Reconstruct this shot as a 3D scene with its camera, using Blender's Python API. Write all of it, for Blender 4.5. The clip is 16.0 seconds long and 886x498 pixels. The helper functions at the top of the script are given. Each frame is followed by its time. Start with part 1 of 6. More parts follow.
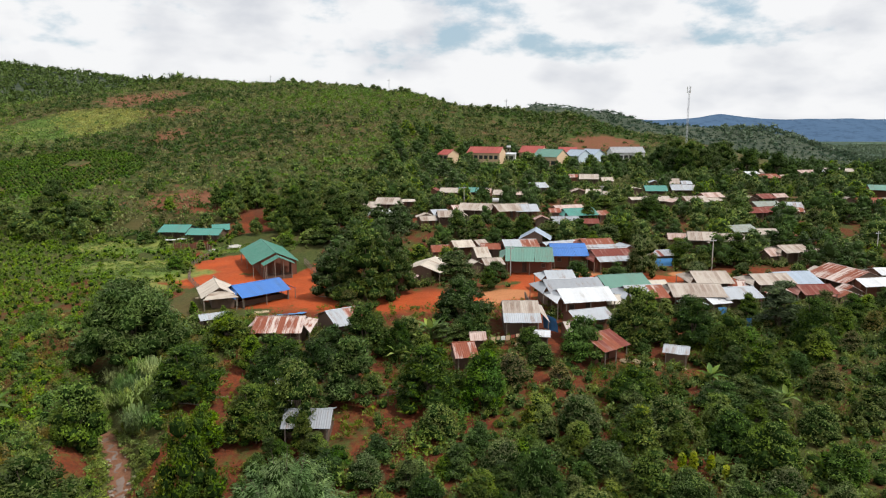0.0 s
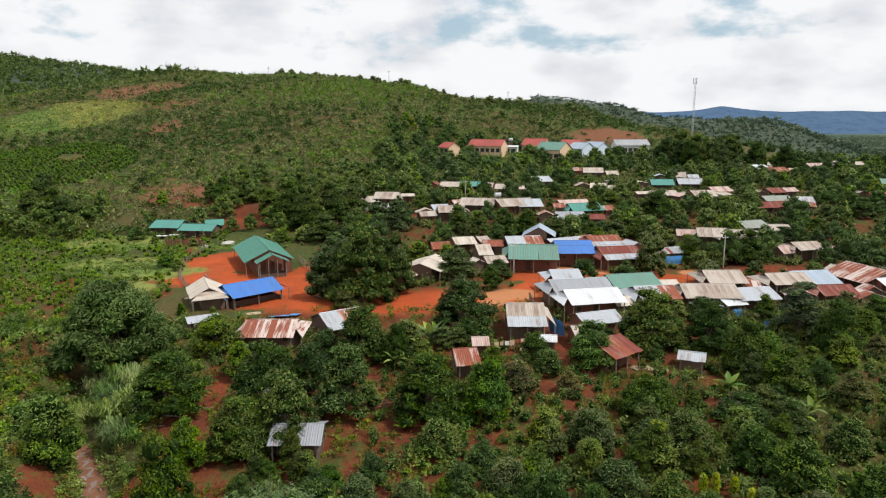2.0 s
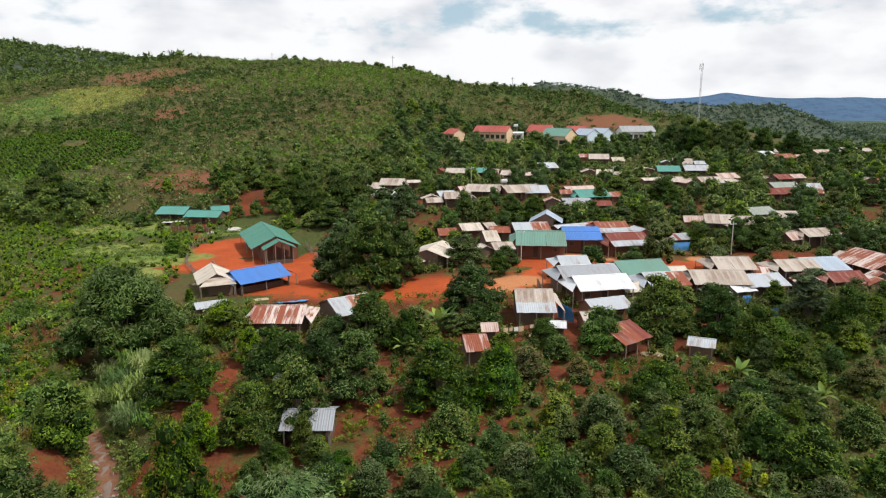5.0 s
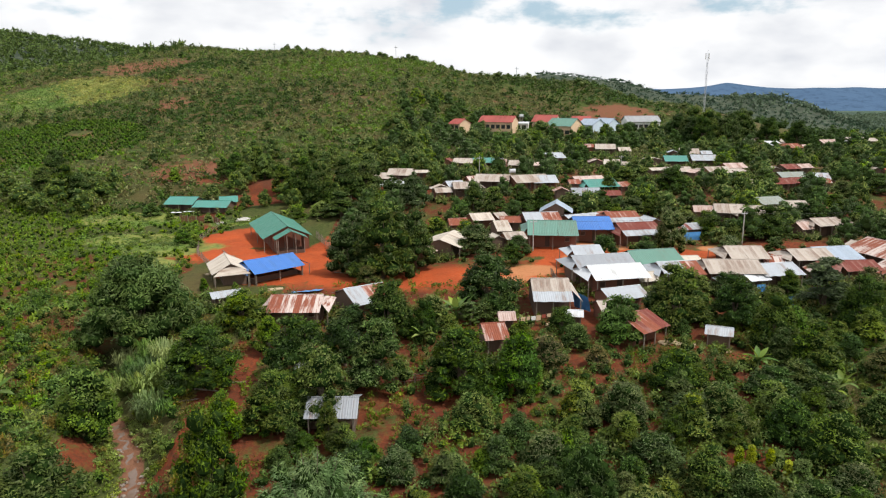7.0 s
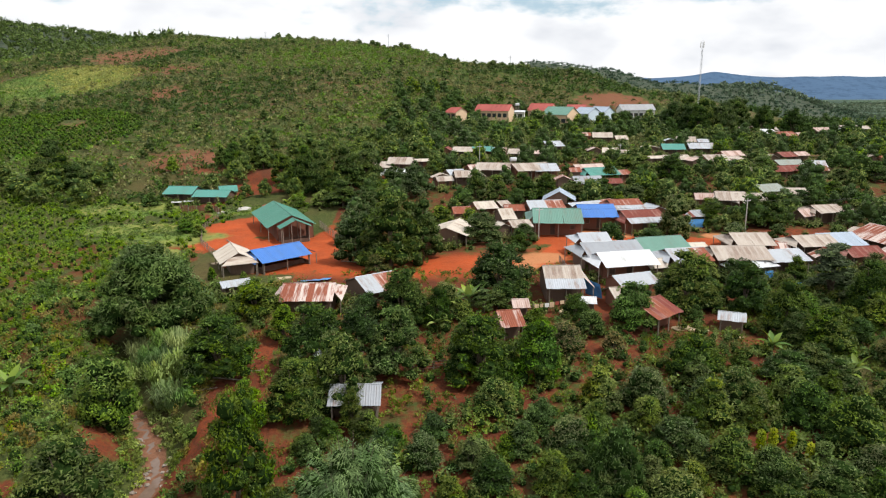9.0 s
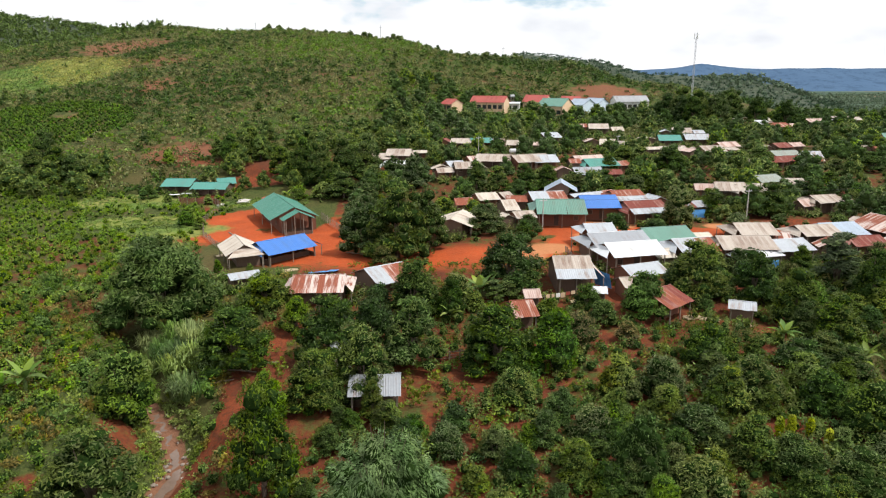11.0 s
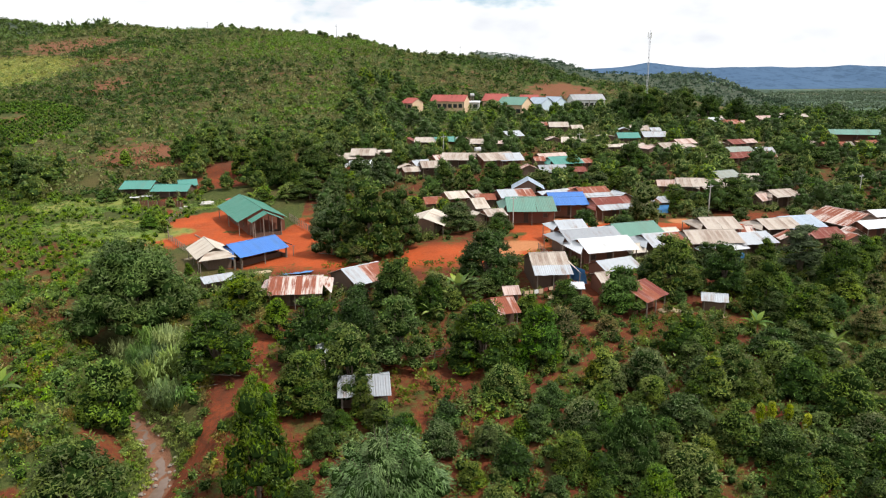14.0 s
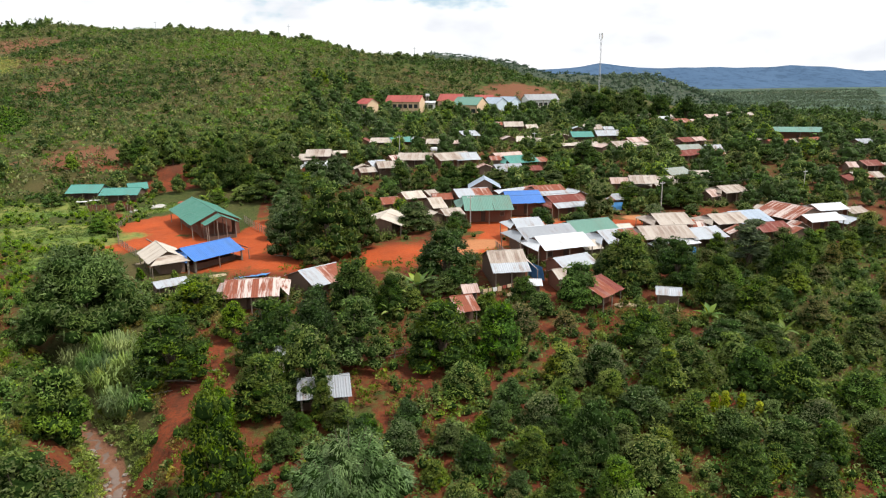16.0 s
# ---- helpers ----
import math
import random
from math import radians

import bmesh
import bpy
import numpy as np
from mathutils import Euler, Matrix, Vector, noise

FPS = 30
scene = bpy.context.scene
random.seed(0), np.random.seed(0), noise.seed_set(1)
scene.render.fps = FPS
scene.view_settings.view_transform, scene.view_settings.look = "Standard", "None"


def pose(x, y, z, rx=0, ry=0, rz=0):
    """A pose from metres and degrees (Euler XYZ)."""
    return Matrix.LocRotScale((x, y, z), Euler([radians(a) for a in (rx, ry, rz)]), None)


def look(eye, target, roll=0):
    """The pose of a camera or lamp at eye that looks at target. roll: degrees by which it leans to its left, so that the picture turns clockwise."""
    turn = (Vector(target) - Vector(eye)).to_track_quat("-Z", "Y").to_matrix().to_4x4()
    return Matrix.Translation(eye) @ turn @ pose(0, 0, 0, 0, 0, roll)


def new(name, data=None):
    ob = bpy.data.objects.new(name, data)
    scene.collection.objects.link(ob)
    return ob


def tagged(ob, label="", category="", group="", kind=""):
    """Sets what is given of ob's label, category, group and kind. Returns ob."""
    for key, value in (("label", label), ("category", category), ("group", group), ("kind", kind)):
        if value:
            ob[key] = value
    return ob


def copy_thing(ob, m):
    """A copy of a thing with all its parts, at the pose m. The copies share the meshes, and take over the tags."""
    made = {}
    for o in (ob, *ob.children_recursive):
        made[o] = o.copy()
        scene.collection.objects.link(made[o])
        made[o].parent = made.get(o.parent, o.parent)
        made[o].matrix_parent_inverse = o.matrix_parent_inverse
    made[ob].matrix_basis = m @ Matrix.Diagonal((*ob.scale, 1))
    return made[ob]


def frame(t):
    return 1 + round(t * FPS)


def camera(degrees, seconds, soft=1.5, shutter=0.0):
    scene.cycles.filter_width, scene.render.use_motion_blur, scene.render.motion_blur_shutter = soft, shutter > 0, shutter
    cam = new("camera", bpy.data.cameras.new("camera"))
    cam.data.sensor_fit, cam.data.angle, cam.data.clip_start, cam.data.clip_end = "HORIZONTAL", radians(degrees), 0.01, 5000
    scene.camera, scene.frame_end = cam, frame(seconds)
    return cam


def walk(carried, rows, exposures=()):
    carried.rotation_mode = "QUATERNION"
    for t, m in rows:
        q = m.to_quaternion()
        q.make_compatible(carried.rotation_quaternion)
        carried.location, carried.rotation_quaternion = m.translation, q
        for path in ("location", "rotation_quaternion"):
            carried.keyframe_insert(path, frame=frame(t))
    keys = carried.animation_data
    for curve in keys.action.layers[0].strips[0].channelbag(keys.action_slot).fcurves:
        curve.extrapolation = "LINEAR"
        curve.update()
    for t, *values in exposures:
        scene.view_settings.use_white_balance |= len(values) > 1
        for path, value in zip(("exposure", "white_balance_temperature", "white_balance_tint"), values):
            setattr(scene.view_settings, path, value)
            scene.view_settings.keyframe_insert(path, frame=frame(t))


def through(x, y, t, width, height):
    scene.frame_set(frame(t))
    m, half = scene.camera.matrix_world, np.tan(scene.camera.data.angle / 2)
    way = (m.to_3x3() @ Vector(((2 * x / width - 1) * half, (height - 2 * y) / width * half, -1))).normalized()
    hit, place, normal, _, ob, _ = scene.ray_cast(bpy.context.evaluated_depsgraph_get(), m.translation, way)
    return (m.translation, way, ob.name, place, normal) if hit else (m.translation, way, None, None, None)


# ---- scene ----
cam = camera(64.8, 16.0, soft=1.2)
PATH = [
    (0, (0.089, -5.692, 30.151), (-0.184, 13.990, 26.613), -0.16),
    (0.5, (0.077, -4.079, 30.075), (-0.200, 15.595, 26.491), -0.14),
    (1, (0.024, -2.515, 30.054), (-0.245, 17.150, 26.415), -0.14),
    (1.5, (0.043, -1.074, 30.030), (-0.238, 18.581, 26.344), -0.15),
    (2, (0.077, -0.169, 30.054), (-0.219, 19.474, 26.308), -0.17),
    (2.5, (0.037, 0.069, 30.031), (-0.279, 19.702, 26.231), -0.18),
    (3, (-0.006, 0.177, 29.983), (-0.338, 19.797, 26.117), -0.17),
    (5.5, (-1.141, -0.028, 29.835), (-1.517, 19.530, 25.668), -0.19),
    (6, (-1.668, -0.098, 29.817), (-2.040, 19.445, 25.586), -0.21),
    (6.5, (-2.301, -0.128, 29.753), (-2.669, 19.401, 25.455), -0.22),
    (7, (-2.947, -0.142, 29.671), (-3.310, 19.373, 25.310), -0.23),
    (7.5, (-3.631, -0.175, 29.608), (-3.923, 19.326, 25.175), -0.27),
    (8, (-4.449, -0.200, 29.527), (-4.652, 19.285, 25.025), -0.28),
    (8.5, (-5.224, -0.219, 29.488), (-5.342, 19.251, 24.913), -0.29),
    (9, (-6.090, -0.261, 29.442), (-6.125, 19.191, 24.794), -0.29),
    (11.5, (-9.567, -0.263, 29.239), (-9.185, 19.128, 24.359), -0.35),
    (12, (-10.091, -0.286, 29.266), (-9.619, 19.102, 24.378), -0.39),
    (12.5, (-10.657, -0.277, 29.280), (-10.010, 19.104, 24.383), -0.40),
    (13, (-11.204, -0.263, 29.244), (-10.261, 19.106, 24.349), -0.40),
    (13.5, (-11.684, -0.308, 29.245), (-10.415, 19.044, 24.355), -0.41),
    (14, (-12.035, -0.352, 29.260), (-10.447, 18.976, 24.370), -0.42),
    (14.5, (-12.178, -0.324, 29.222), (-10.260, 18.977, 24.343), -0.44),
    (15, (-12.116, -0.408, 29.158), (-9.886, 18.861, 24.284), -0.48),
    (15.5, (-12.126, -0.390, 29.104), (-9.586, 18.839, 24.227), -0.51),
    (16, (-12.098, -0.320, 29.027), (-9.307, 18.875, 24.152), -0.56),
]
walk(cam, [(t, look(e, g, r)) for t, e, g, r in PATH], ((0, -0.50), (5.5, -0.41), (9, -0.32), (12, -0.21)))

# ---- sky and sun ----
SUN_TURN, SUN_HEIGHT = radians(112), radians(58)  # from straight ahead, to the right; above the horizon
world = bpy.data.worlds.new("world")
scene.world = world
world.use_nodes = True
wn, wl = world.node_tree.nodes, world.node_tree.links
wn.clear()
sky = wn.new("ShaderNodeTexSky")
sky.sky_type, sky.sun_disc, sky.sun_elevation, sky.sun_rotation = "NISHITA", False, SUN_HEIGHT, SUN_TURN
sky.air_density, sky.dust_density, sky.ozone_density = 1.0, 1.5, 1.0
where = wn.new("ShaderNodeTexCoord")
stretch = wn.new("ShaderNodeMapping")
stretch.inputs["Scale"].default_value = (2.6, 2.6, 6.0)
stretch.inputs["Location"].default_value = (0.35, 0.1, 0.2)
wl.new(where.outputs["Generated"], stretch.inputs["Vector"])
puffs = wn.new("ShaderNodeTexNoise")
puffs.inputs["Scale"].default_value, puffs.inputs["Detail"].default_value, puffs.inputs["Roughness"].default_value = 2.0, 9, 0.58
wl.new(stretch.outputs["Vector"], puffs.inputs["Vector"])
cover = wn.new("ShaderNodeMapRange")
cover.interpolation_type = "SMOOTHSTEP"
for key, value in (("From Min", 0.35), ("From Max", 0.48)):
    cover.inputs[key].default_value = value
height = wn.new("ShaderNodeSeparateXYZ")
wl.new(where.outputs["Generated"], height.inputs["Vector"])
low_cloud = wn.new("ShaderNodeMapRange")
for key, value in (("From Min", 0.06), ("From Max", 0.10), ("To Min", 0.16), ("To Max", 0.0)):
    low_cloud.inputs[key].default_value = value
wl.new(height.outputs["Z"], low_cloud.inputs["Value"])
thick = wn.new("ShaderNodeMath")
thick.operation = "ADD"
wl.new(puffs.outputs["Fac"], thick.inputs[0])
wl.new(low_cloud.outputs["Result"], thick.inputs[1])
wl.new(thick.outputs["Value"], cover.inputs["Value"])
shade = wn.new("ShaderNodeTexNoise")
shade.inputs["Scale"].default_value, shade.inputs["Detail"].default_value = 2.6, 6
wl.new(stretch.outputs["Vector"], shade.inputs["Vector"])
tone = wn.new("ShaderNodeValToRGB")
tone.color_ramp.elements[0].position, tone.color_ramp.elements[0].color = 0.30, (1.06, 1.10, 1.18, 1)
tone.color_ramp.elements[1].position, tone.color_ramp.elements[1].color = 0.52, (1.46, 1.47, 1.49, 1)
wl.new(shade.outputs["Fac"], tone.inputs["Fac"])
clear = wn.new("ShaderNodeMix")
clear.data_type = "RGBA"
clear.inputs[0].default_value = 0.72
gain = wn.new("ShaderNodeVectorMath")
gain.operation = "SCALE"
gain.inputs["Scale"].default_value = 0.15
wl.new(sky.outputs["Color"], gain.inputs[0])
wl.new(gain.outputs["Vector"], clear.inputs[6])
clear.inputs[7].default_value = (0.78, 1.04, 1.22, 1)
both = wn.new("ShaderNodeMix")
both.data_type = "RGBA"
wl.new(cover.outputs["Result"], both.inputs[0])
wl.new(clear.outputs[2], both.inputs[6])
wl.new(tone.outputs["Color"], both.inputs[7])
back = wn.new("ShaderNodeBackground")
back.inputs["Strength"].default_value = 0.9
wl.new(both.outputs[2], back.inputs["Color"])
wl.new(back.outputs["Background"], wn.new("ShaderNodeOutputWorld").inputs["Surface"])
sun = new("sun", bpy.data.lights.new("sun", "SUN"))
sun.data.energy, sun.data.angle, sun.data.color = 5.0, radians(1.0), (1.0, 0.95, 0.88)
aim = Vector((math.sin(SUN_TURN) * math.cos(SUN_HEIGHT), math.cos(SUN_TURN) * math.cos(SUN_HEIGHT), math.sin(SUN_HEIGHT)))
sun.matrix_world = look(aim * 400, (0, 0, 0))

# ---- materials ----
class Nodes:
    """A material's node tree, with short ways to write it."""

    def __init__(self, name, rough=0.8, metal=0.0, spec=0.3):
        self.mat = bpy.data.materials.new(name)
        self.mat.use_nodes = True
        self.tree = self.mat.node_tree
        self.bsdf = self.tree.nodes["Principled BSDF"]
        self.bsdf.inputs["Roughness"].default_value = rough
        self.bsdf.inputs["Metallic"].default_value = metal
        self.bsdf.inputs["Specular IOR Level"].default_value = spec

    def put(self, socket, value):
        if hasattr(value, "is_output"):
            self.tree.links.new(value, socket)
        elif isinstance(value, tuple) and len(value) == 3 and socket.type == "RGBA":
            socket.default_value = (*value, 1)
        else:
            socket.default_value = value

    def coords(self, kind="Object", scale=(1, 1, 1)):
        c = self.tree.nodes.new("ShaderNodeTexCoord")
        m = self.tree.nodes.new("ShaderNodeMapping")
        m.inputs["Scale"].default_value = scale
        self.tree.links.new(c.outputs[kind], m.inputs["Vector"])
        return m.outputs["Vector"]

    def place(self, scale=(1, 1, 1)):
        g = self.tree.nodes.new("ShaderNodeNewGeometry")
        m = self.tree.nodes.new("ShaderNodeMapping")
        m.inputs["Scale"].default_value = scale
        self.tree.links.new(g.outputs["Position"], m.inputs["Vector"])
        return m.outputs["Vector"]

    def noise(self, vector, scale, detail=5, rough=0.55):
        n = self.tree.nodes.new("ShaderNodeTexNoise")
        self.put(n.inputs["Vector"], vector)
        n.inputs["Scale"].default_value, n.inputs["Detail"].default_value, n.inputs["Roughness"].default_value = scale, detail, rough
        return n.outputs["Fac"]

    def band(self, value, low, high, a=0.0, b=1.0):
        n = self.tree.nodes.new("ShaderNodeMapRange")
        n.interpolation_type = "SMOOTHSTEP"
        for key, v in (("Value", value), ("From Min", low), ("From Max", high), ("To Min", a), ("To Max", b)):
            self.put(n.inputs[key], v)
        return n.outputs["Result"]

    def math(self, how, a, b):
        n = self.tree.nodes.new("ShaderNodeMath")
        n.operation = how
        self.put(n.inputs[0], a)
        self.put(n.inputs[1], b)
        return n.outputs["Value"]

    def mix(self, fac, a, b, how="MIX"):
        n = self.tree.nodes.new("ShaderNodeMix")
        n.data_type, n.blend_type = "RGBA", how
        self.put(n.inputs[0], fac)
        self.put(n.inputs[6], a)
        self.put(n.inputs[7], b)
        return n.outputs[2]

    def chance(self):
        return self.tree.nodes.new("ShaderNodeObjectInfo").outputs["Random"]

    def island(self):
        return self.tree.nodes.new("ShaderNodeNewGeometry").outputs["Random Per Island"]

    def attribute(self, name):
        n = self.tree.nodes.new("ShaderNodeAttribute")
        n.attribute_name = name
        return n.outputs["Fac"]

    def bump(self, height, strength, distance=0.05):
        n = self.tree.nodes.new("ShaderNodeBump")
        n.inputs["Strength"].default_value, n.inputs["Distance"].default_value = strength, distance
        self.put(n.inputs["Height"], height)
        self.put(self.bsdf.inputs["Normal"], n.outputs["Normal"])

    def colour(self, value):
        self.put(self.bsdf.inputs["Base Color"], value)
        return self.mat


def leaf_material(name, dark, light, sunny=None, through=0.25, vary=0.42):
    """Leaves that differ one by one, and plant by plant."""
    n = Nodes(name, 0.5, 0, 0.18)
    c = n.mix(n.band(n.island(), -0.1, 1.1), tuple(v * 0.8 for v in dark), tuple(v * 1.08 for v in light))
    cell = n.tree.nodes.new("ShaderNodeTexVoronoi")
    cell.inputs["Scale"].default_value = 0.42
    n.put(cell.inputs["Vector"], n.place())
    split = n.tree.nodes.new("ShaderNodeSeparateColor")
    n.put(split.inputs["Color"], cell.outputs["Color"])
    own, kin = n.chance(), split.outputs[0]
    c = n.mix(n.math("MULTIPLY", own, 0.45), c, sunny or light)
    h = n.tree.nodes.new("ShaderNodeHueSaturation")
    n.put(h.inputs["Color"], c)
    n.put(h.inputs["Hue"], n.math("ADD", n.band(split.outputs[1], 0, 1, -0.012, 0.012), n.band(own, 0, 1, 0.504, 0.470)))
    n.put(h.inputs["Saturation"], n.math("MULTIPLY", n.band(split.outputs[2], 0, 1, 1.00, 1.16), n.band(n.math("FRACT", n.math("MULTIPLY", own, 7.3), 0.0), 0, 1, 0.88, 1.10)))
    n.put(h.inputs["Value"], n.math("MULTIPLY", n.band(kin, 0, 1, 1 - vary * 0.6, 1 + vary), n.band(own, 0, 1, 0.82, 1.22)))
    c = h.outputs["Color"]
    n.colour(c)
    t = n.tree.nodes.new("ShaderNodeBsdfTranslucent")
    n.put(t.inputs["Color"], c)
    m = n.tree.nodes.new("ShaderNodeMixShader")
    m.inputs[0].default_value = through
    n.tree.links.new(n.bsdf.outputs["BSDF"], m.inputs[1])
    n.tree.links.new(t.outputs["BSDF"], m.inputs[2])
    n.tree.links.new(m.outputs["Shader"], n.tree.nodes["Material Output"].inputs["Surface"])
    return n.mat


def roof_material(name, paint, worn, low, high, metal=0.0, rough=0.5):
    """Painted or bare sheet metal that rusts in streaks down the slope."""
    n = Nodes(name, rough, metal, 0.4)
    v = n.coords("Object", (1, 0.12, 1))
    streak = n.math("ADD", n.noise(v, 2.2, 6, 0.65), n.math("MULTIPLY", n.math("SUBTRACT", n.chance(), 0.5), 0.20))
    big = n.noise(n.place(), 0.45, 4)
    amount = n.band(n.math("ADD", n.math("MULTIPLY", streak, 0.7), n.math("MULTIPLY", big, 0.3)), low, high)
    grain = n.noise(n.place(), 3.0, 6)
    base = n.mix(n.band(grain, 0.3, 0.7, 0.0, 0.35), paint, tuple(v * 0.72 for v in paint))
    base = n.mix(n.math("MULTIPLY", n.chance(), 0.30), base, tuple(min(1, v * 0.65) for v in paint))
    rust = n.mix(n.noise(n.place(), 1.7, 5), worn, tuple(v * 0.45 for v in worn))
    n.colour(n.mix(amount, base, rust))
    n.put(n.bsdf.inputs["Roughness"], n.band(amount, 0, 1, rough, 0.85))
    w = n.tree.nodes.new("ShaderNodeTexWave")
    w.inputs["Scale"].default_value = 1.9
    n.put(w.inputs["Vector"], n.coords("Object"))
    n.bump(w.outputs["Fac"], 0.35, 0.03)
    return n.mat


RUST = (0.30, 0.085, 0.045)
ROOFS = {
    "white": roof_material("white sheet metal", (0.63, 0.65, 0.68), (0.46, 0.44, 0.40), 0.56, 0.80, 0.0, 0.4),
    "pale": roof_material("pale zinc sheet", (0.42, 0.45, 0.49), (0.34, 0.25, 0.20), 0.52, 0.72, 0.1, 0.45),
    "grey": roof_material("grey zinc sheet", (0.33, 0.35, 0.38), (0.30, 0.21, 0.17), 0.55, 0.72, 0.2, 0.45),
    "bluegrey": roof_material("blue grey sheet", (0.36, 0.43, 0.52), (0.35, 0.30, 0.27), 0.6, 0.8, 0.1, 0.45),
    "tan": roof_material("dusty fibre cement", (0.44, 0.385, 0.335), (0.28, 0.19, 0.145), 0.42, 0.72, 0, 0.85),
    "cream": roof_material("cream sheet", (0.54, 0.48, 0.41), (0.36, 0.26, 0.20), 0.48, 0.74, 0, 0.8),
    "pink": roof_material("pinkish weathered sheet", (0.52, 0.40, 0.36), (0.36, 0.20, 0.15), 0.45, 0.7, 0, 0.8),
    "green": roof_material("dull green sheet", (0.12, 0.25, 0.20), (0.20, 0.23, 0.18), 0.5, 0.8, 0, 0.5),
    "teal": roof_material("teal green sheet", (0.07, 0.25, 0.21), (0.20, 0.27, 0.24), 0.55, 0.8, 0, 0.5),
    "hallgreen": roof_material("green sheet", (0.05, 0.20, 0.145), (0.09, 0.23, 0.17), 0.5, 0.8, 0, 0.45),
    "greygreen": roof_material("grey green sheet", (0.26, 0.29, 0.26), (0.30, 0.25, 0.20), 0.5, 0.8, 0, 0.7),
    "blue": roof_material("bright blue sheet", (0.05, 0.17, 0.50), (0.11, 0.23, 0.47), 0.5, 0.8, 0, 0.4),
    "rust": roof_material("rusted red sheet", (0.50, 0.40, 0.36), RUST, 0.30, 0.50, 0, 0.7),
    "rust_dark": roof_material("dark rusted sheet", (0.30, 0.16, 0.13), (0.22, 0.05, 0.035), 0.30, 0.55, 0, 0.75),
    "tile": roof_material("red tiles", (0.36, 0.080, 0.066), (0.26, 0.06, 0.05), 0.5, 0.8, 0, 0.7),
    "slate": roof_material("grey tile sheet", (0.33, 0.34, 0.36), (0.28, 0.26, 0.25), 0.5, 0.8, 0, 0.6),
    "rust_pale": roof_material("half rusted sheet", (0.56, 0.47, 0.43), RUST, 0.44, 0.56, 0, 0.7),
}


def plain(name, a, b, scale=1.5, rough=0.85, bump=0.0, fine=9.0, spec=0.3):
    n = Nodes(name, rough, 0, spec)
    v = n.place()
    c = n.mix(n.noise(v, scale, 5), a, b)
    c = n.mix(n.band(n.noise(v, fine, 4), 0.45, 0.75, 0, 0.4), c, tuple(x * 0.6 for x in a))
    if bump:
        n.bump(n.noise(v, fine, 5), bump, 0.05)
    return n.colour(c)


def wood(name, a, b):
    n = Nodes(name, 0.8, 0, 0.25)
    grain = n.noise(n.coords("Object", (6, 6, 0.5)), 2.0, 5)
    c = n.mix(grain, a, b)
    c = n.mix(n.math("MULTIPLY", n.chance(), 0.5), c, tuple(x * 0.6 for x in a))
    n.bump(grain, 0.3, 0.03)
    return n.colour(c)


PLANK = wood("weathered plank", (0.10, 0.062, 0.045), (0.20, 0.135, 0.10))
PLANK_RED = wood("reddish plank", (0.15, 0.062, 0.04), (0.25, 0.115, 0.075))
POST = wood("grey post", (0.20, 0.16, 0.13), (0.30, 0.25, 0.20))
DOOR = wood("dark door", (0.07, 0.045, 0.035), (0.12, 0.08, 0.06))
PALE_BOARD = wood("sawn board", (0.42, 0.32, 0.20), (0.55, 0.44, 0.30))
GLASS = plain("dark window", (0.03, 0.035, 0.04), (0.05, 0.055, 0.06), 1, 0.15, 0, 9, 0.6)
PLASTER = plain("white plaster", (0.74, 0.74, 0.73), (0.66, 0.65, 0.63), 0.6, 0.85)
PLASTER_BLUE = plain("pale blue plaster", (0.60, 0.70, 0.78), (0.52, 0.62, 0.72), 0.6, 0.85)
PLASTER_PEACH = plain("peach plaster", (0.72, 0.53, 0.36), (0.66, 0.46, 0.30), 0.6, 0.85)
TILE_RED = plain("red roof tile", (0.44, 0.10, 0.07), (0.32, 0.07, 0.05), 0.9, 0.7)
TARP_BLUE = plain("blue tarpaulin", (0.05, 0.18, 0.42), (0.09, 0.28, 0.55), 1.5, 0.45)
STEEL = plain("galvanised steel", (0.50, 0.51, 0.53), (0.40, 0.41, 0.43), 2, 0.45)
CONCRETE = plain("pale concrete", (0.48, 0.46, 0.43), (0.38, 0.36, 0.33), 2, 0.85)
BARK = plain("bark", (0.16, 0.12, 0.09), (0.09, 0.065, 0.05), 2.5, 0.9, 0.4)
MUDDY = plain("muddy water", (0.20, 0.145, 0.115), (0.13, 0.085, 0.062), 1.2, 0.12, 0.12, 5.0, 0.5)
STONE = plain("grey stone", (0.30, 0.26, 0.22), (0.20, 0.16, 0.13), 3, 0.9, 0.3)
WIRE = plain("wire", (0.05, 0.05, 0.05), (0.08, 0.08, 0.08), 2, 0.6)

# crown hollows: the shade among the leaves is put into this dark colour
CORE_SHADE = plain("shaded inner foliage", (0.012, 0.026, 0.006), (0.022, 0.042, 0.010), 1.2, 1.0, 0, 9.0, 0.0)
# the same shade for far groves, its colour lightened for haze
CORE_SHADE_FAR = plain("shaded foliage in haze", (0.030, 0.056, 0.016), (0.050, 0.084, 0.024), 1.2, 1.0, 0, 9.0, 0.0)
LEAF_MANGO = leaf_material("mango leaves", (0.012, 0.028, 0.008), (0.078, 0.130, 0.027), (0.100, 0.150, 0.032))
LEAF_DARK = leaf_material("dark leaves", (0.020, 0.043, 0.014), (0.094, 0.150, 0.042), (0.115, 0.165, 0.048))
LEAF_MID = leaf_material("broad leaves", (0.024, 0.054, 0.013), (0.105, 0.172, 0.038), (0.130, 0.188, 0.044))
LEAF_LIGHT = leaf_material("sunny leaves", (0.045, 0.098, 0.016), (0.125, 0.212, 0.038), (0.145, 0.225, 0.042))
LEAF_GREY = leaf_material("dusty leaves", (0.048, 0.076, 0.028), (0.132, 0.176, 0.066), (0.15, 0.185, 0.066))
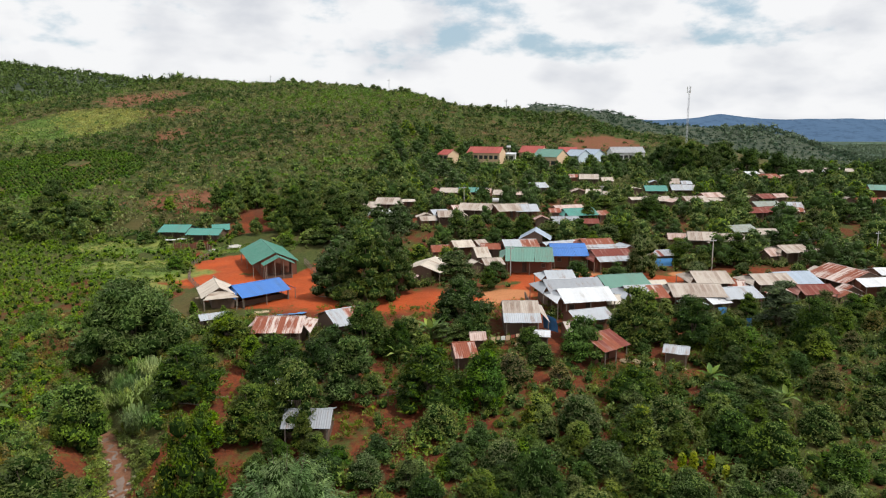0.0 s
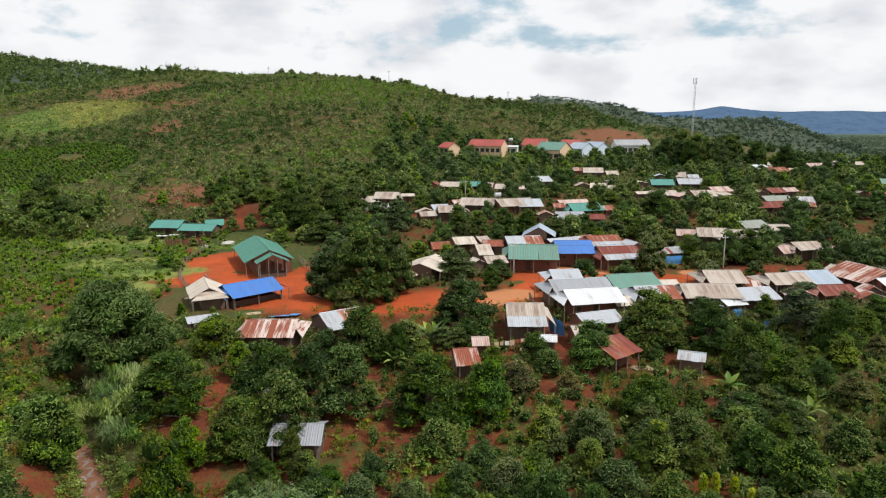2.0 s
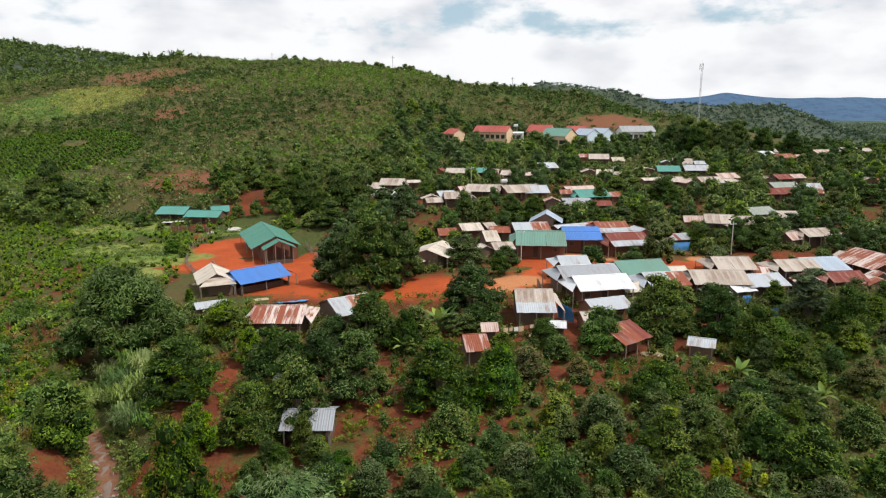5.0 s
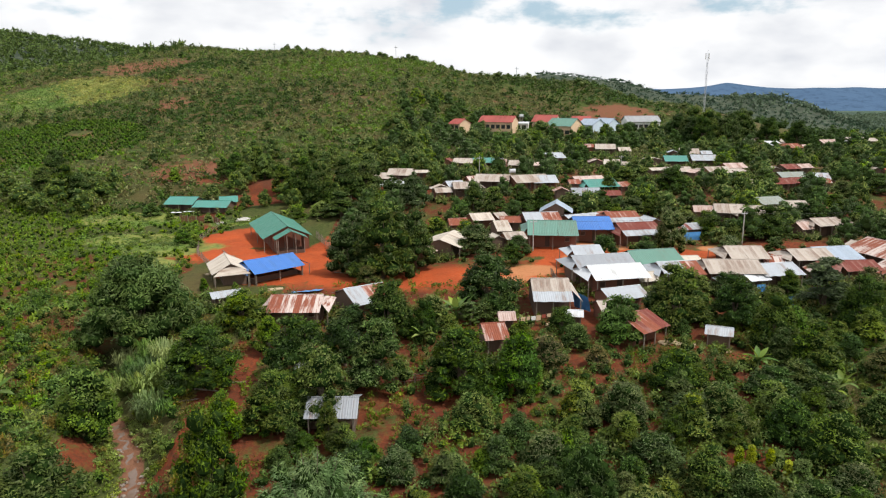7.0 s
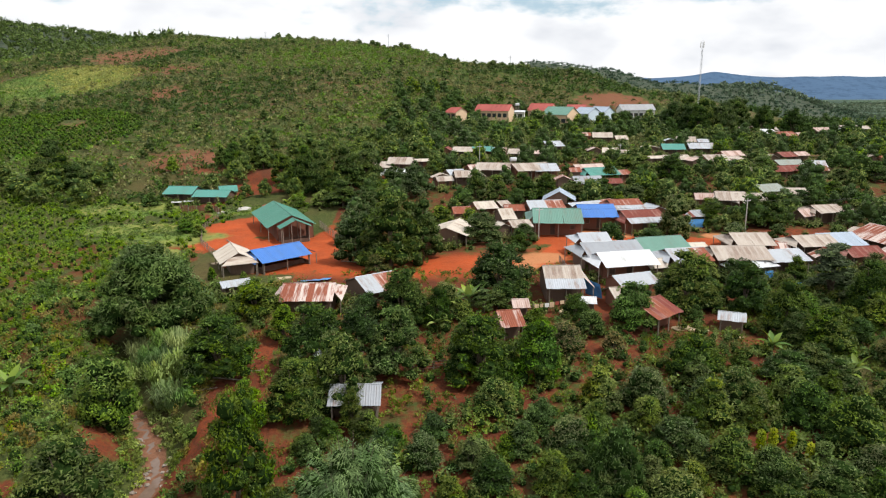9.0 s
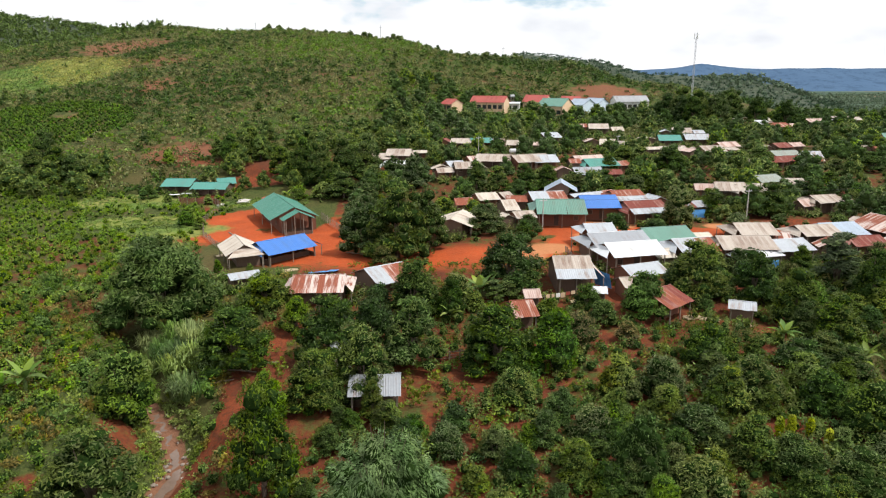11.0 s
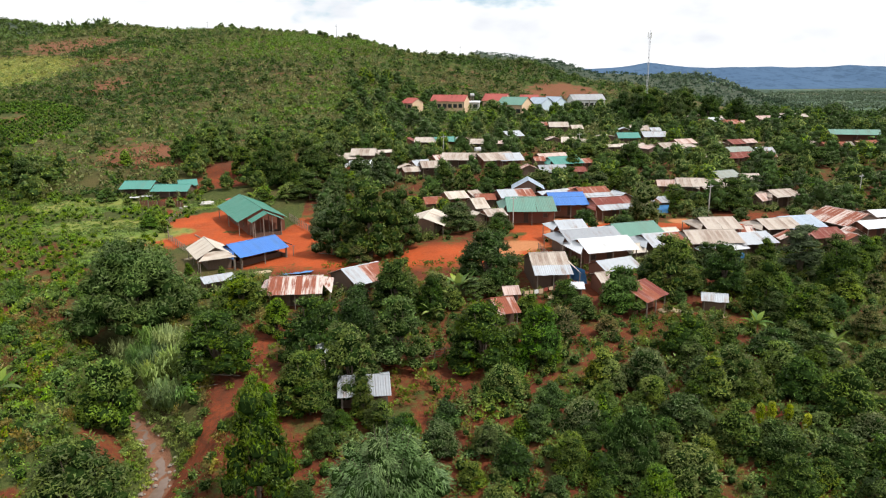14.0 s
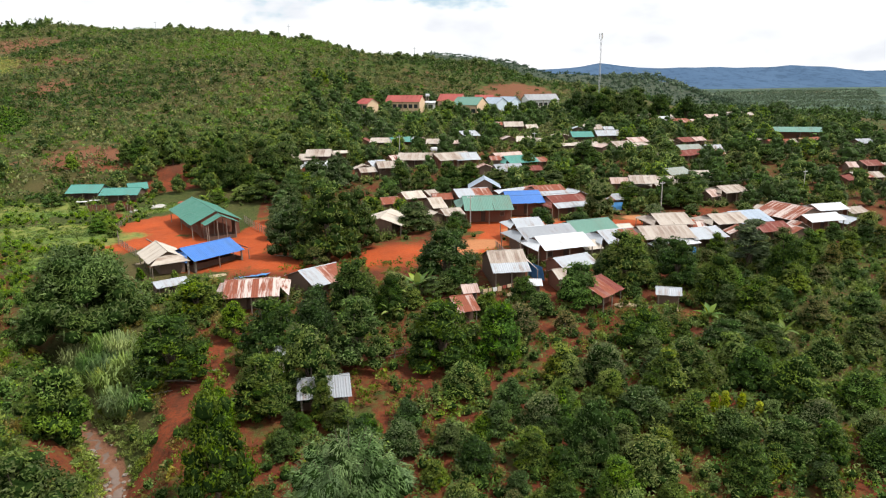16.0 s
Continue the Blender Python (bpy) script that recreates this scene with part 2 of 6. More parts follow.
LEAF_BAMBOO = leaf_material("bamboo leaves", (0.036, 0.084, 0.030), (0.118, 0.210, 0.080), (0.125, 0.215, 0.078))
LEAF_GREAT = leaf_material("great tree leaves", (0.026, 0.056, 0.022), (0.078, 0.130, 0.050), (0.085, 0.135, 0.045))
LEAF_OLIVE = leaf_material("dry leaves", (0.080, 0.090, 0.026), (0.185, 0.180, 0.055), (0.20, 0.155, 0.06))
LEAF_COFFEE = leaf_material("coffee leaves", (0.030, 0.074, 0.015), (0.098, 0.182, 0.036), (0.115, 0.19, 0.04))
LEAF_FIELD = leaf_material("field bushes", (0.048, 0.102, 0.021), (0.146, 0.245, 0.050), (0.165, 0.24, 0.052))
LEAF_YELLOW = leaf_material("yellow green leaves", (0.14, 0.20, 0.02), (0.32, 0.40, 0.05))
LEAF_GRASS = leaf_material("tall grass", (0.075, 0.14, 0.04), (0.20, 0.29, 0.10), (0.22, 0.29, 0.11))
LEAF_WEED = leaf_material("weeds", (0.036, 0.070, 0.017), (0.118, 0.175, 0.040), (0.14, 0.18, 0.046))
LEAF_HILL = leaf_material("hill scrub leaves", (0.054, 0.080, 0.025), (0.140, 0.172, 0.056), (0.165, 0.165, 0.058))
LEAF_MAIZE = leaf_material("field crop leaves", (0.105, 0.155, 0.026), (0.235, 0.285, 0.060), (0.25, 0.26, 0.07))
LEAF_MEADOW = leaf_material("meadow grass", (0.070, 0.135, 0.022), (0.165, 0.255, 0.045), (0.18, 0.25, 0.05))
# bluish green: the haze over the far woods is in the leaf colour
LEAF_HAZE = leaf_material("hazed far leaves", (0.028, 0.056, 0.036), (0.076, 0.116, 0.072), (0.088, 0.125, 0.076))
LEAF_BANANA = leaf_material("banana leaf", (0.06, 0.12, 0.024), (0.14, 0.23, 0.055), (0.16, 0.23, 0.06))


def land_material():
    n = Nodes("red earth and grass", 0.95, 0, 0.1)
    v = n.place()
    big, mid, fine, grit = n.noise(v, 0.035, 5), n.noise(v, 0.22, 6), n.noise(v, 1.6, 6, 0.65), n.noise(v, 5.0, 5, 0.7)
    yard = n.mix(n.band(mid, 0.3, 0.7), (0.42, 0.076, 0.021), (0.29, 0.056, 0.018))
    yard = n.mix(n.band(fine, 0.4, 0.7, 0, 0.55), yard, (0.37, 0.100, 0.037))
    yard = n.mix(n.band(grit, 0.52, 0.70, 0, 0.45), yard, (0.18, 0.043, 0.018))
    rough = n.mix(n.band(mid, 0.3, 0.7), (0.215, 0.050, 0.020), (0.105, 0.029, 0.015))
    rough = n.mix(n.band(fine, 0.42, 0.66, 0, 0.7), rough, (0.070, 0.028, 0.016))
    rough = n.mix(n.band(grit, 0.50, 0.66, 0, 0.7), rough, (0.060, 0.040, 0.020))
    rough = n.mix(n.math("MULTIPLY", n.attribute("slope"), 0.6), rough, (0.20, 0.100, 0.058))
    soil = n.mix(n.attribute("trodden"), rough, yard)
    grass = n.mix(mid, (0.040, 0.060, 0.015), (0.085, 0.100, 0.026))
    grass = n.mix(n.band(fine, 0.40, 0.62, 0, 0.85), grass, (0.022, 0.036, 0.010))
    grass = n.mix(n.band(grit, 0.48, 0.64, 0, 0.7), grass, (0.095, 0.100, 0.034))
    grass = n.mix(n.band(big, 0.45, 0.65, 0, 0.5), grass, (0.105, 0.062, 0.030))
    slope = n.mix(n.band(n.noise(v, 0.022, 5, 0.6), 0.40, 0.60), (0.060, 0.088, 0.020), (0.105, 0.080, 0.034))
    # dark specks paint the shade in the gaps between hill bushes
    slope = n.mix(n.band(n.noise(v, 0.55, 6, 0.7), 0.44, 0.60, 0, 0.85), slope, (0.020, 0.034, 0.011))
    slope = n.mix(n.band(grit, 0.46, 0.62, 0, 0.55), slope, (0.085, 0.110, 0.030))
    grass = n.mix(n.attribute("slope"), grass, slope)
    # far woods and plain: distance haze mixed into bluish ground colours
    hazy_wood = n.mix(n.noise(v, 0.02, 6, 0.7), (0.032, 0.060, 0.042), (0.070, 0.104, 0.070))
    hazy_wood = n.mix(n.math("SUBTRACT", 0.4, n.math("MULTIPLY", n.attribute("flat"), 0.4)), hazy_wood, (0.095, 0.086, 0.056))
    hazy_wood = n.mix(n.band(n.noise(v, 0.09, 5, 0.7), 0.45, 0.62, 0, 0.8), hazy_wood, (0.017, 0.034, 0.026))
    strips = n.noise(n.place((0.0016, 0.008, 1)), 1.0, 5, 0.6)
    open_land = n.mix(n.band(n.noise(v, 0.05, 5, 0.7), 0.45, 0.62), (0.100, 0.150, 0.088), (0.045, 0.078, 0.054))
    open_land = n.mix(n.band(strips, 0.62, 0.66), open_land, (0.16, 0.105, 0.065))
    hazy_wood = n.mix(n.math("MULTIPLY", n.band(strips, 0.50, 0.56), n.attribute("flat")), hazy_wood, open_land)
    bare = n.math("ADD", n.attribute("soil"), n.math("MULTIPLY", n.math("SUBTRACT", mid, 0.5), 0.9))
    bare = n.math("ADD", bare, n.math("MULTIPLY", n.math("SUBTRACT", fine, 0.5), 0.5))
    c = n.mix(n.band(bare, 0.38, 0.58), grass, soil)
    field = n.mix(n.band(n.noise(v, 0.05, 4), 0.35, 0.65), (0.090, 0.165, 0.030), (0.22, 0.225, 0.060))
    field = n.mix(n.band(n.noise(v, 0.35, 6, 0.7), 0.46, 0.64, 0, 0.75), field, (0.060, 0.105, 0.026))
    field = n.mix(n.band(fine, 0.52, 0.68, 0, 0.6), field, (0.21, 0.130, 0.060))
    c = n.mix(n.band(n.math("ADD", n.attribute("field"), n.math("MULTIPLY", n.math("SUBTRACT", n.noise(v, 0.09, 6, 0.65), 0.5), 1.5)), 0.4, 0.6), c, field)
    way = n.mix(fine, (0.23, 0.115, 0.070), (0.13, 0.060, 0.036))
    sand = n.mix(fine, (0.47, 0.215, 0.10), (0.38, 0.15, 0.065))
    c = n.mix(n.band(n.math("ADD", n.attribute("sand"), n.math("MULTIPLY", n.math("SUBTRACT", mid, 0.5), 0.5)), 0.4, 0.6), c, sand)
    c = n.mix(n.band(n.math("ADD", n.attribute("track"), n.math("MULTIPLY", n.math("SUBTRACT", mid, 0.5), 0.5)), 0.4, 0.6), c, way)
    c = n.mix(n.band(n.attribute("woods"), 0.75, 1.0), c, hazy_wood)
    litter = n.band(n.noise(v, 2.6, 6, 0.7), 0.5, 0.66, 0, 0.55)
    c = n.mix(litter, c, n.mix(0.5, c, (0.035, 0.03, 0.015)))
    n.bump(n.math("ADD", n.math("ADD", n.math("MULTIPLY", fine, 0.5), mid), n.math("MULTIPLY", grit, 0.25)), 0.7, 0.25)
    return n.colour(c)


LAND = land_material()
CREST_POLES = ((-199.9, 506, 6.7), (-202.5, 506, 6.7), (-37.5, 418, 9.0), (29.4, 383, 7.4), (-119.2, 463, 6.6))
# ---- lie of the land ----
COLUMNS = [
    (-650, [0, 10, 200, 20, 450, 50, 700, 78, 860, 110, 1200, 60, 2500, -60]),
    (-320, [0, 2, 150, 4, 200, 8, 300, 20, 450, 40, 520, 36, 620, 45, 860, 80, 1000, 76, 1300, 40, 2500, -60]),
    (-190, [0, 0, 150, 1, 195, 5, 260, 16, 400, 44, 509, 60, 560, 57, 700, 60, 930, 74, 1050, 70, 1400, 30, 2500, -60]),
    (-110, [0, -1, 140, -.3, 165, 1, 195, 5.5, 260, 19, 400, 47, 470, 56, 560, 54, 800, 58, 1100, 30, 2500, -60]),
    (-60, [0, -2, 45, -2, 70, -1, 92, .4, 140, -.2, 160, .8, 175, 2, 190, 6, 260, 22, 380, 46, 440, 52, 520, 48, 700, 35, 1000, 0, 2500, -60]),
    (-30, [0, -5, 45, -4.5, 60, -1.2, 85, 0, 118, 0, 143, .6, 165, 3, 185, 6, 260, 20, 370, 42, 420, 48, 500, 43, 700, 30, 1000, 0, 2500, -60]),
    (12, [0, -5, 45, -3.5, 60, -1.5, 70, -.5, 80, .5, 90, 1.3, 100, 1.8, 130, 2, 145, 3, 165, 6.5, 200, 9.5, 245, 12, 270, 15, 300, 20, 350, 36, 400, 36, 600, 20, 1000, 0, 2500, -60]),
    (65, [0, -6, 60, -3, 80, -.8, 100, .9, 125, 1.2, 145, 1.8, 165, 3.2, 190, 5.5, 220, 7.5, 245, 9, 275, 12, 310, 14.5, 350, 26, 390, 36, 430, 34, 600, 20, 890, 30, 1000, 28, 1500, -30, 2500, -60]),
    (105, [0, -6, 60, -3, 80, -1, 125, .5, 145, 1, 190, 5, 245, 8.5, 270, 10.5, 300, 12, 345, 21, 400, 23, 600, 5, 890, 54, 1000, 46, 1500, -30, 2500, -60]),
    (200, [0, -8, 100, -2, 190, 4, 275, 8.5, 330, 8, 450, -10, 600, -6, 890, 44, 1000, 36, 1100, 24, 1300, 0, 2500, -60]),
    (270, [0, -9.5, 100, -3.5, 190, 0, 275, 2, 330, 0, 450, -16, 600, -15, 890, 26, 1000, 22, 1300, -5, 1700, -50, 2500, -60]),
    (390, [0, -12, 200, -6, 350, -12, 600, -30, 890, 24, 1000, 18, 1300, -20, 1700, -52, 2500, -60]),
    (445, [0, -13, 200, -7.5, 350, -15, 600, -35, 890, 8, 1000, 2, 1300, -35, 1700, -54, 2500, -60]),
    (510, [0, -14, 200, -9, 350, -18, 600, -40, 890, -24, 1000, -30, 1300, -52, 2500, -60]),
    (560, [0, -15, 200, -10, 350, -19, 600, -41, 890, -44, 1100, -48, 1300, -50, 2500, -60]),
    (900, [0, -20, 300, -25, 600, -45, 1200, -55, 2500, -60]),
]
STREAM = [(-36, 44), (-33.6, 51), (-32.6, 54.5), (-32.2, 56.2), (-33.0, 58.4), (-35.1, 61.9), (-36.8, 64.4), (-39.2, 67.4), (-42, 76), (-50, 88)]


def off_line(x, y, line):
    """Distance from (x, y) to a line of points."""
    best = np.full(np.shape(x), 1e9)
    for (ax, ay), (bx, by) in zip(line, line[1:]):
        s = np.clip(((x - ax) * (bx - ax) + (y - ay) * (by - ay)) / ((bx - ax) ** 2 + (by - ay) ** 2), 0, 1)
        best = np.minimum(best, np.hypot(x - ax - s * (bx - ax), y - ay - s * (by - ay)))
    return best


def ground(x, y):
    """The height of the ground at (x, y)."""
    x, y = np.asarray(x, float), np.asarray(y, float)
    xs = [c for c, _ in COLUMNS]
    zs = [np.interp(y, p[0::2], p[1::2]) for _, p in COLUMNS]
    z = np.where(x <= xs[0], zs[0], zs[-1])
    for a, b, za, zb in zip(xs, xs[1:], zs, zs[1:]):
        s = np.clip((x - a) / (b - a), 0, 1)
        s = s * s * (3 - 2 * s)
        z = np.where((x > a) & (x <= b), za + (zb - za) * s, z)
    d = off_line(x, y, STREAM)
    z = z - 3.6 * np.exp(-(d / 3.6) ** 2)
    far = np.clip((y - 150) / 200, 0, 1)
    z = z + .18 * np.sin(x * .31 + 1.3 * np.sin(y * .17)) * np.sin(y * .27 + .6) + far * (1.6 * np.sin(x * .043 + y * .02) * np.sin(y * .037 - x * .011))
    return z

# ---- small tools ----
def mesh_of(name, verts, faces, mat):
    me = bpy.data.meshes.new(name)
    me.from_pydata([tuple(v) for v in verts], [], [tuple(f) for f in faces])
    me.materials.append(mat)
    return me


def part(name, data, mat, parent, label="", at=(0, 0, 0), turn=(0, 0, 0)):
    """Links a bmesh or a mesh as one object under a thing."""
    if isinstance(data, bmesh.types.BMesh):
        me = bpy.data.meshes.new(name)
        data.to_mesh(me)
        data.free()
        me.materials.append(mat)
        data = me
    ob = new(name, data)
    ob.parent = parent
    ob.location, ob.rotation_euler = at, turn
    if label:
        ob["label"] = label
    return ob


def box(bm, x0, y0, z0, x1, y1, z1):
    v = [bm.verts.new(p) for p in ((x0, y0, z0), (x1, y0, z0), (x1, y1, z0), (x0, y1, z0), (x0, y0, z1), (x1, y0, z1), (x1, y1, z1), (x0, y1, z1))]
    for f in ((0, 3, 2, 1), (4, 5, 6, 7), (0, 1, 5, 4), (1, 2, 6, 5), (2, 3, 7, 6), (3, 0, 4, 7)):
        bm.faces.new([v[i] for i in f])
    return bm


def boxes(*list_of):
    bm = bmesh.new()
    for b in list_of:
        box(bm, *b)
    return bm


def prism(points, y0, y1):
    """A solid with an outline in x and z, from y0 to y1."""
    bm = bmesh.new()
    a = [bm.verts.new((x, y0, z)) for x, z in points]
    b = [bm.verts.new((x, y1, z)) for x, z in points]
    bm.faces.new(a)
    bm.faces.new(b[::-1])
    for i in range(len(a)):
        j = (i + 1) % len(a)
        bm.faces.new((a[j], a[i], b[i], b[j]))
    return bm


def tube(bm, points, radii, sides=6):
    rings = []
    for i, (p, r) in enumerate(zip(points, radii)):
        p = Vector(p)
        d = (Vector(points[min(i + 1, len(points) - 1)]) - Vector(points[max(i - 1, 0)])).normalized()
        a = d.orthogonal().normalized()
        b = d.cross(a)
        rings.append([bm.verts.new(p + (a * math.cos(k * math.tau / sides) + b * math.sin(k * math.tau / sides)) * r) for k in range(sides)])
    for lo, hi in zip(rings, rings[1:]):
        for k in range(sides):
            bm.faces.new((lo[k], lo[(k + 1) % sides], hi[(k + 1) % sides], hi[k]))
    bm.faces.new(rings[0][::-1])
    bm.faces.new(rings[-1])
    return bm


def level(x, y):
    return float(ground(x, y))


# ---- the ground ----
ROADS = [[(-52, 146), (-45, 130), (-30, 121), (-24, 108), (-12, 104), (0, 104), (10, 106), (14, 116), (22, 123), (32, 122), (42, 121), (56, 122)],
         [(12, 104), (13, 96), (14, 90), (14.5, 84), (12.6, 79)],
         [(-58, 152), (-62, 164), (-50, 186), (-30, 190)], [(37, 240), (42, 226)],
         [(-32, 51.5), (-30.2, 55.6), (-28.6, 58), (-28.4, 61), (-29.2, 65.6), (-28.0, 70), (-26.5, 76.5), (-22, 84)], [(42, 121), (60, 130), (75, 128)]]
BARE = [(-46, 141, 10, 9), (-34, 124, 10, 8), (-33, 113, 9, 6), (-26, 131, 5, 9), (-50, 130, 5, 7), (17, 122, 8, 4), (-5, 108, 7, 4), (11, 74, 1.8, 4), (-5, 66, 4, 3), (-10, 59, 3, 1.5), (-26, 62, 3, 5),
        (30, 77, 3, 2), (-22, 178, 12, 10), (-5, 172, 8, 6), (72, 330, 20, 15), (-62, 93, 12, 6), (-38, 57, 3, 5),  (40, 236, 6, 5),
        (-70, 196, 14, 8), (-28, 196, 16, 6), (-150, 352, 14, 20), (-180, 412, 24, 42), (-122, 292, 10, 16), (-130, 341, 9, 14), (-135, 246, 5, 5), (-92, 207, 20, 10), (-80, 200, 12, 10), (-6.2, 69.5, 3, 4), (9.3, 66, 1.2, 2), (-0.5, 57, 1.6, 0.9), (2.2, 56.5, 1.2, 0.8), (-4.8, 50.3, 1.2, 0.8), (28.9, 75.1, 2, 1.2),
        (-9.9, 66.8, 2.2, 1.6), (-37.8, 58.8, 1.8, 1.6), (-42.2, 50.7, 1.6, 1.6), (-64, 96, 9, 4), (-17.9, 56.1, 1.2, 0.8), (-66, 78, 10, 8), (-52, 186, 10, 5), (-50, 178, 12, 6)]

SANDY = [(23, 126, 8, 4), (17, 130, 4, 4), (9, 109, 6, 5), (6, 104, 4, 3), (33, 122, 5, 2.5), (45, 126, 5, 4), (20, 118, 6, 2.5)]
BARE_YARDS = [(a, b) for a, b, *_ in BARE[:7]]
CLEARINGS = [(72, 330, 20, 13, 0.03), (-182, 332, 34, 42, 0.03), (-180, 412, 25, 42, 0.06), (-122, 292, 9, 14, 0.3), (-130, 341, 8, 13, 0.3), (-135, 246, 4.5, 4.5, 0.1), (-92, 207, 20, 9, 0.7), (-80, 200, 12, 9, 0.6), (-142, 236, 34, 30, 0.0)]


def cleared(x, y):
    """How many of the bushes stand at a place on the hill."""
    return min([k for a, b, p, q, k in CLEARINGS if ((x - a) / p) ** 2 + ((y - b) / q) ** 2 < 1], default=1.0)



def bare_at(x, y):
    return any(((x - a) / p) ** 2 + ((y - b) / q) ** 2 < (0.8 if (a, b) in BARE_YARDS else 0.45) for a, b, p, q in BARE + SANDY if p < 16 and a > -60)


def spread(inner, middle, outer, near, far):
    return np.unique(np.concatenate([np.arange(inner[0], inner[1], near), np.arange(middle[0], middle[1], far), outer]))


gx = spread((-110, 110), (-330, 330), np.array([-4200, -3200, -2400, -1800, -1400, -1100, -900, -750, -600, -500, -420, -370, 370, 420, 500, 600, 750, 900, 1100, 1400, 1800, 2400, 3200, 4200]), 1.3, 9)
gy = spread((34, 205), (-20, 640), np.concatenate([[-4000, -2000, -900, -400, -150, -60], np.arange(660, 1500, 30), [1600, 1800, 2100, 2500, 3000, 3600, 4300]]), 1.3, 6)
GX, GY = np.meshgrid(gx, gy)
GZ = ground(GX, np.maximum(GY, 0))
soil = np.zeros_like(GX)
WIDTHS = (2.4, 1.5, 2.4, 2.4, 1.3, 2.4)
for road, wide in zip(ROADS, WIDTHS):
    soil = np.maximum(soil, np.clip(1.5 - off_line(GX, GY, road) / wide, 0, 1))
trodden = np.clip(1.6 - off_line(GX, GY, ROADS[0]) / 3.5, 0, 1)
for bx, by, rx, ry in BARE[:7]:
    trodden = np.maximum(trodden, np.clip(1.9 - np.hypot((GX - bx) / rx, (GY - by) / ry), 0, 1))
for bx, by, rx, ry in BARE:
    soil = np.maximum(soil, np.clip(1.6 - np.hypot((GX - bx) / rx, (GY - by) / ry), 0, 1) * (0.9 if (bx, by) in BARE_YARDS else 0.75 if 160 < by < 205 else 0.62 if by > 230 else 0.42 if bx < -50 else 0.6))
soil = np.maximum(soil, np.where((GY > 205) & (GY < 520), 0.36, 0.0))
soil = np.maximum(soil, np.where((GX < -48) & (GY > 40) & (GY < 130), 0.47, 0.0))
soil = np.maximum(soil, np.where((GX > -30) & (GY > 40) & (GY < 210), np.where(GY > 140, 0.50, np.where(GY > 100, 0.54, np.where(GX > 34, 0.42, 0.56))), 0.0))
field = np.clip(1.5 - np.hypot((GX + 182) / 33, (GY - 330) / 42), 0, 1) * 0.8
MEADOWS = ((-70, 142, 11, 6), (-80, 160, 13, 7), (-50, 157, 12, 4), (-60, 134, 10, 8), (-58, 118, 6, 7))
for bx, by, rx, ry in MEADOWS:
    field = np.maximum(field, np.clip(1.5 - np.hypot((GX - bx) / rx, (GY - by) / ry), 0, 1) * 0.9)
track = np.clip(1.6 - off_line(GX, GY, STREAM[:8]) / 0.85, 0, 1)
sand = np.zeros_like(GX)
for bx, by, rx, ry in SANDY:
    sand = np.maximum(sand, np.clip(1.5 - np.hypot((GX - bx) / rx, (GY - by) / ry), 0, 1) * 0.65)
woods = np.clip((GY - 560) / 120 + np.clip((np.abs(GX) - 330) / 100, 0, 1) + np.clip((GX - 150) / 50, 0, 1) * np.clip((GY - 190) / 40, 0, 1), 0, 1)
on_slope = np.clip((GY - 185) / 15, 0, 1) * np.clip((600 - GY) / 60, 0, 1) * np.clip((190 - GX) / 60, 0, 1)
plain_land = np.clip((-GZ - 22) / 15, 0, 1)
rows, cols = GX.shape
index = np.arange(rows * cols).reshape(rows, cols)
quads = np.stack([index[:-1, :-1], index[:-1, 1:], index[1:, 1:], index[1:, :-1]], -1).reshape(-1, 4)
land = bpy.data.meshes.new("ground")
land.from_pydata(np.stack([GX, GY, GZ], -1).reshape(-1, 3).tolist(), [], quads.tolist())
for key, values in (("soil", soil), ("field", field), ("track", track), ("sand", sand), ("woods", woods), ("flat", plain_land), ("slope", on_slope), ("trodden", trodden)):
    land.attributes.new(key, "FLOAT", "POINT").data.foreach_set("value", values.astype(np.float32).ravel())
land.shade_smooth()
land.materials.append(LAND)
tagged(new("ground", land), "red laterite earth with grass, tracks and wooded hills", "ground", kind="structure")


def stream_water(line):
    """Shallow muddy water in the stream bed, of uneven width."""
    rng = random.Random(3)
    pts = [Vector((*a, 0)).lerp(Vector((*b, 0)), k / 6) for a, b in zip(line, line[1:]) for k in range(6)] + [Vector((*line[-1], 0))]
    verts, faces = [], []
    for i, p in enumerate(pts):
        d = (pts[min(i + 1, len(pts) - 1)] - pts[max(i - 1, 0)]).normalized()
        out, wide = Vector((-d.y, d.x, 0)), rng.uniform(0.35, 0.80) * (1 - 0.35 * i / len(pts))
        z = min(float(ground(*(p + out * q)[:2])) for q in (-wide, 0, wide)) + 0.10
        for q in (-1, -0.4, 0.4, 1):
            verts.append((*(p + out * q * wide * rng.uniform(0.8, 1.15))[:2], z))
    for i in range(len(pts) - 1):
        for k in range(3):
            a = i * 4 + k
            faces.append((a, a + 1, a + 5, a + 4))
    me = mesh_of("stream", verts, faces, MUDDY)
    me.shade_smooth()
    return tagged(new("stream", me), "shallow muddy stream in a red earth bed", "stream", kind="structure")


stream_water(STREAM[1:8])


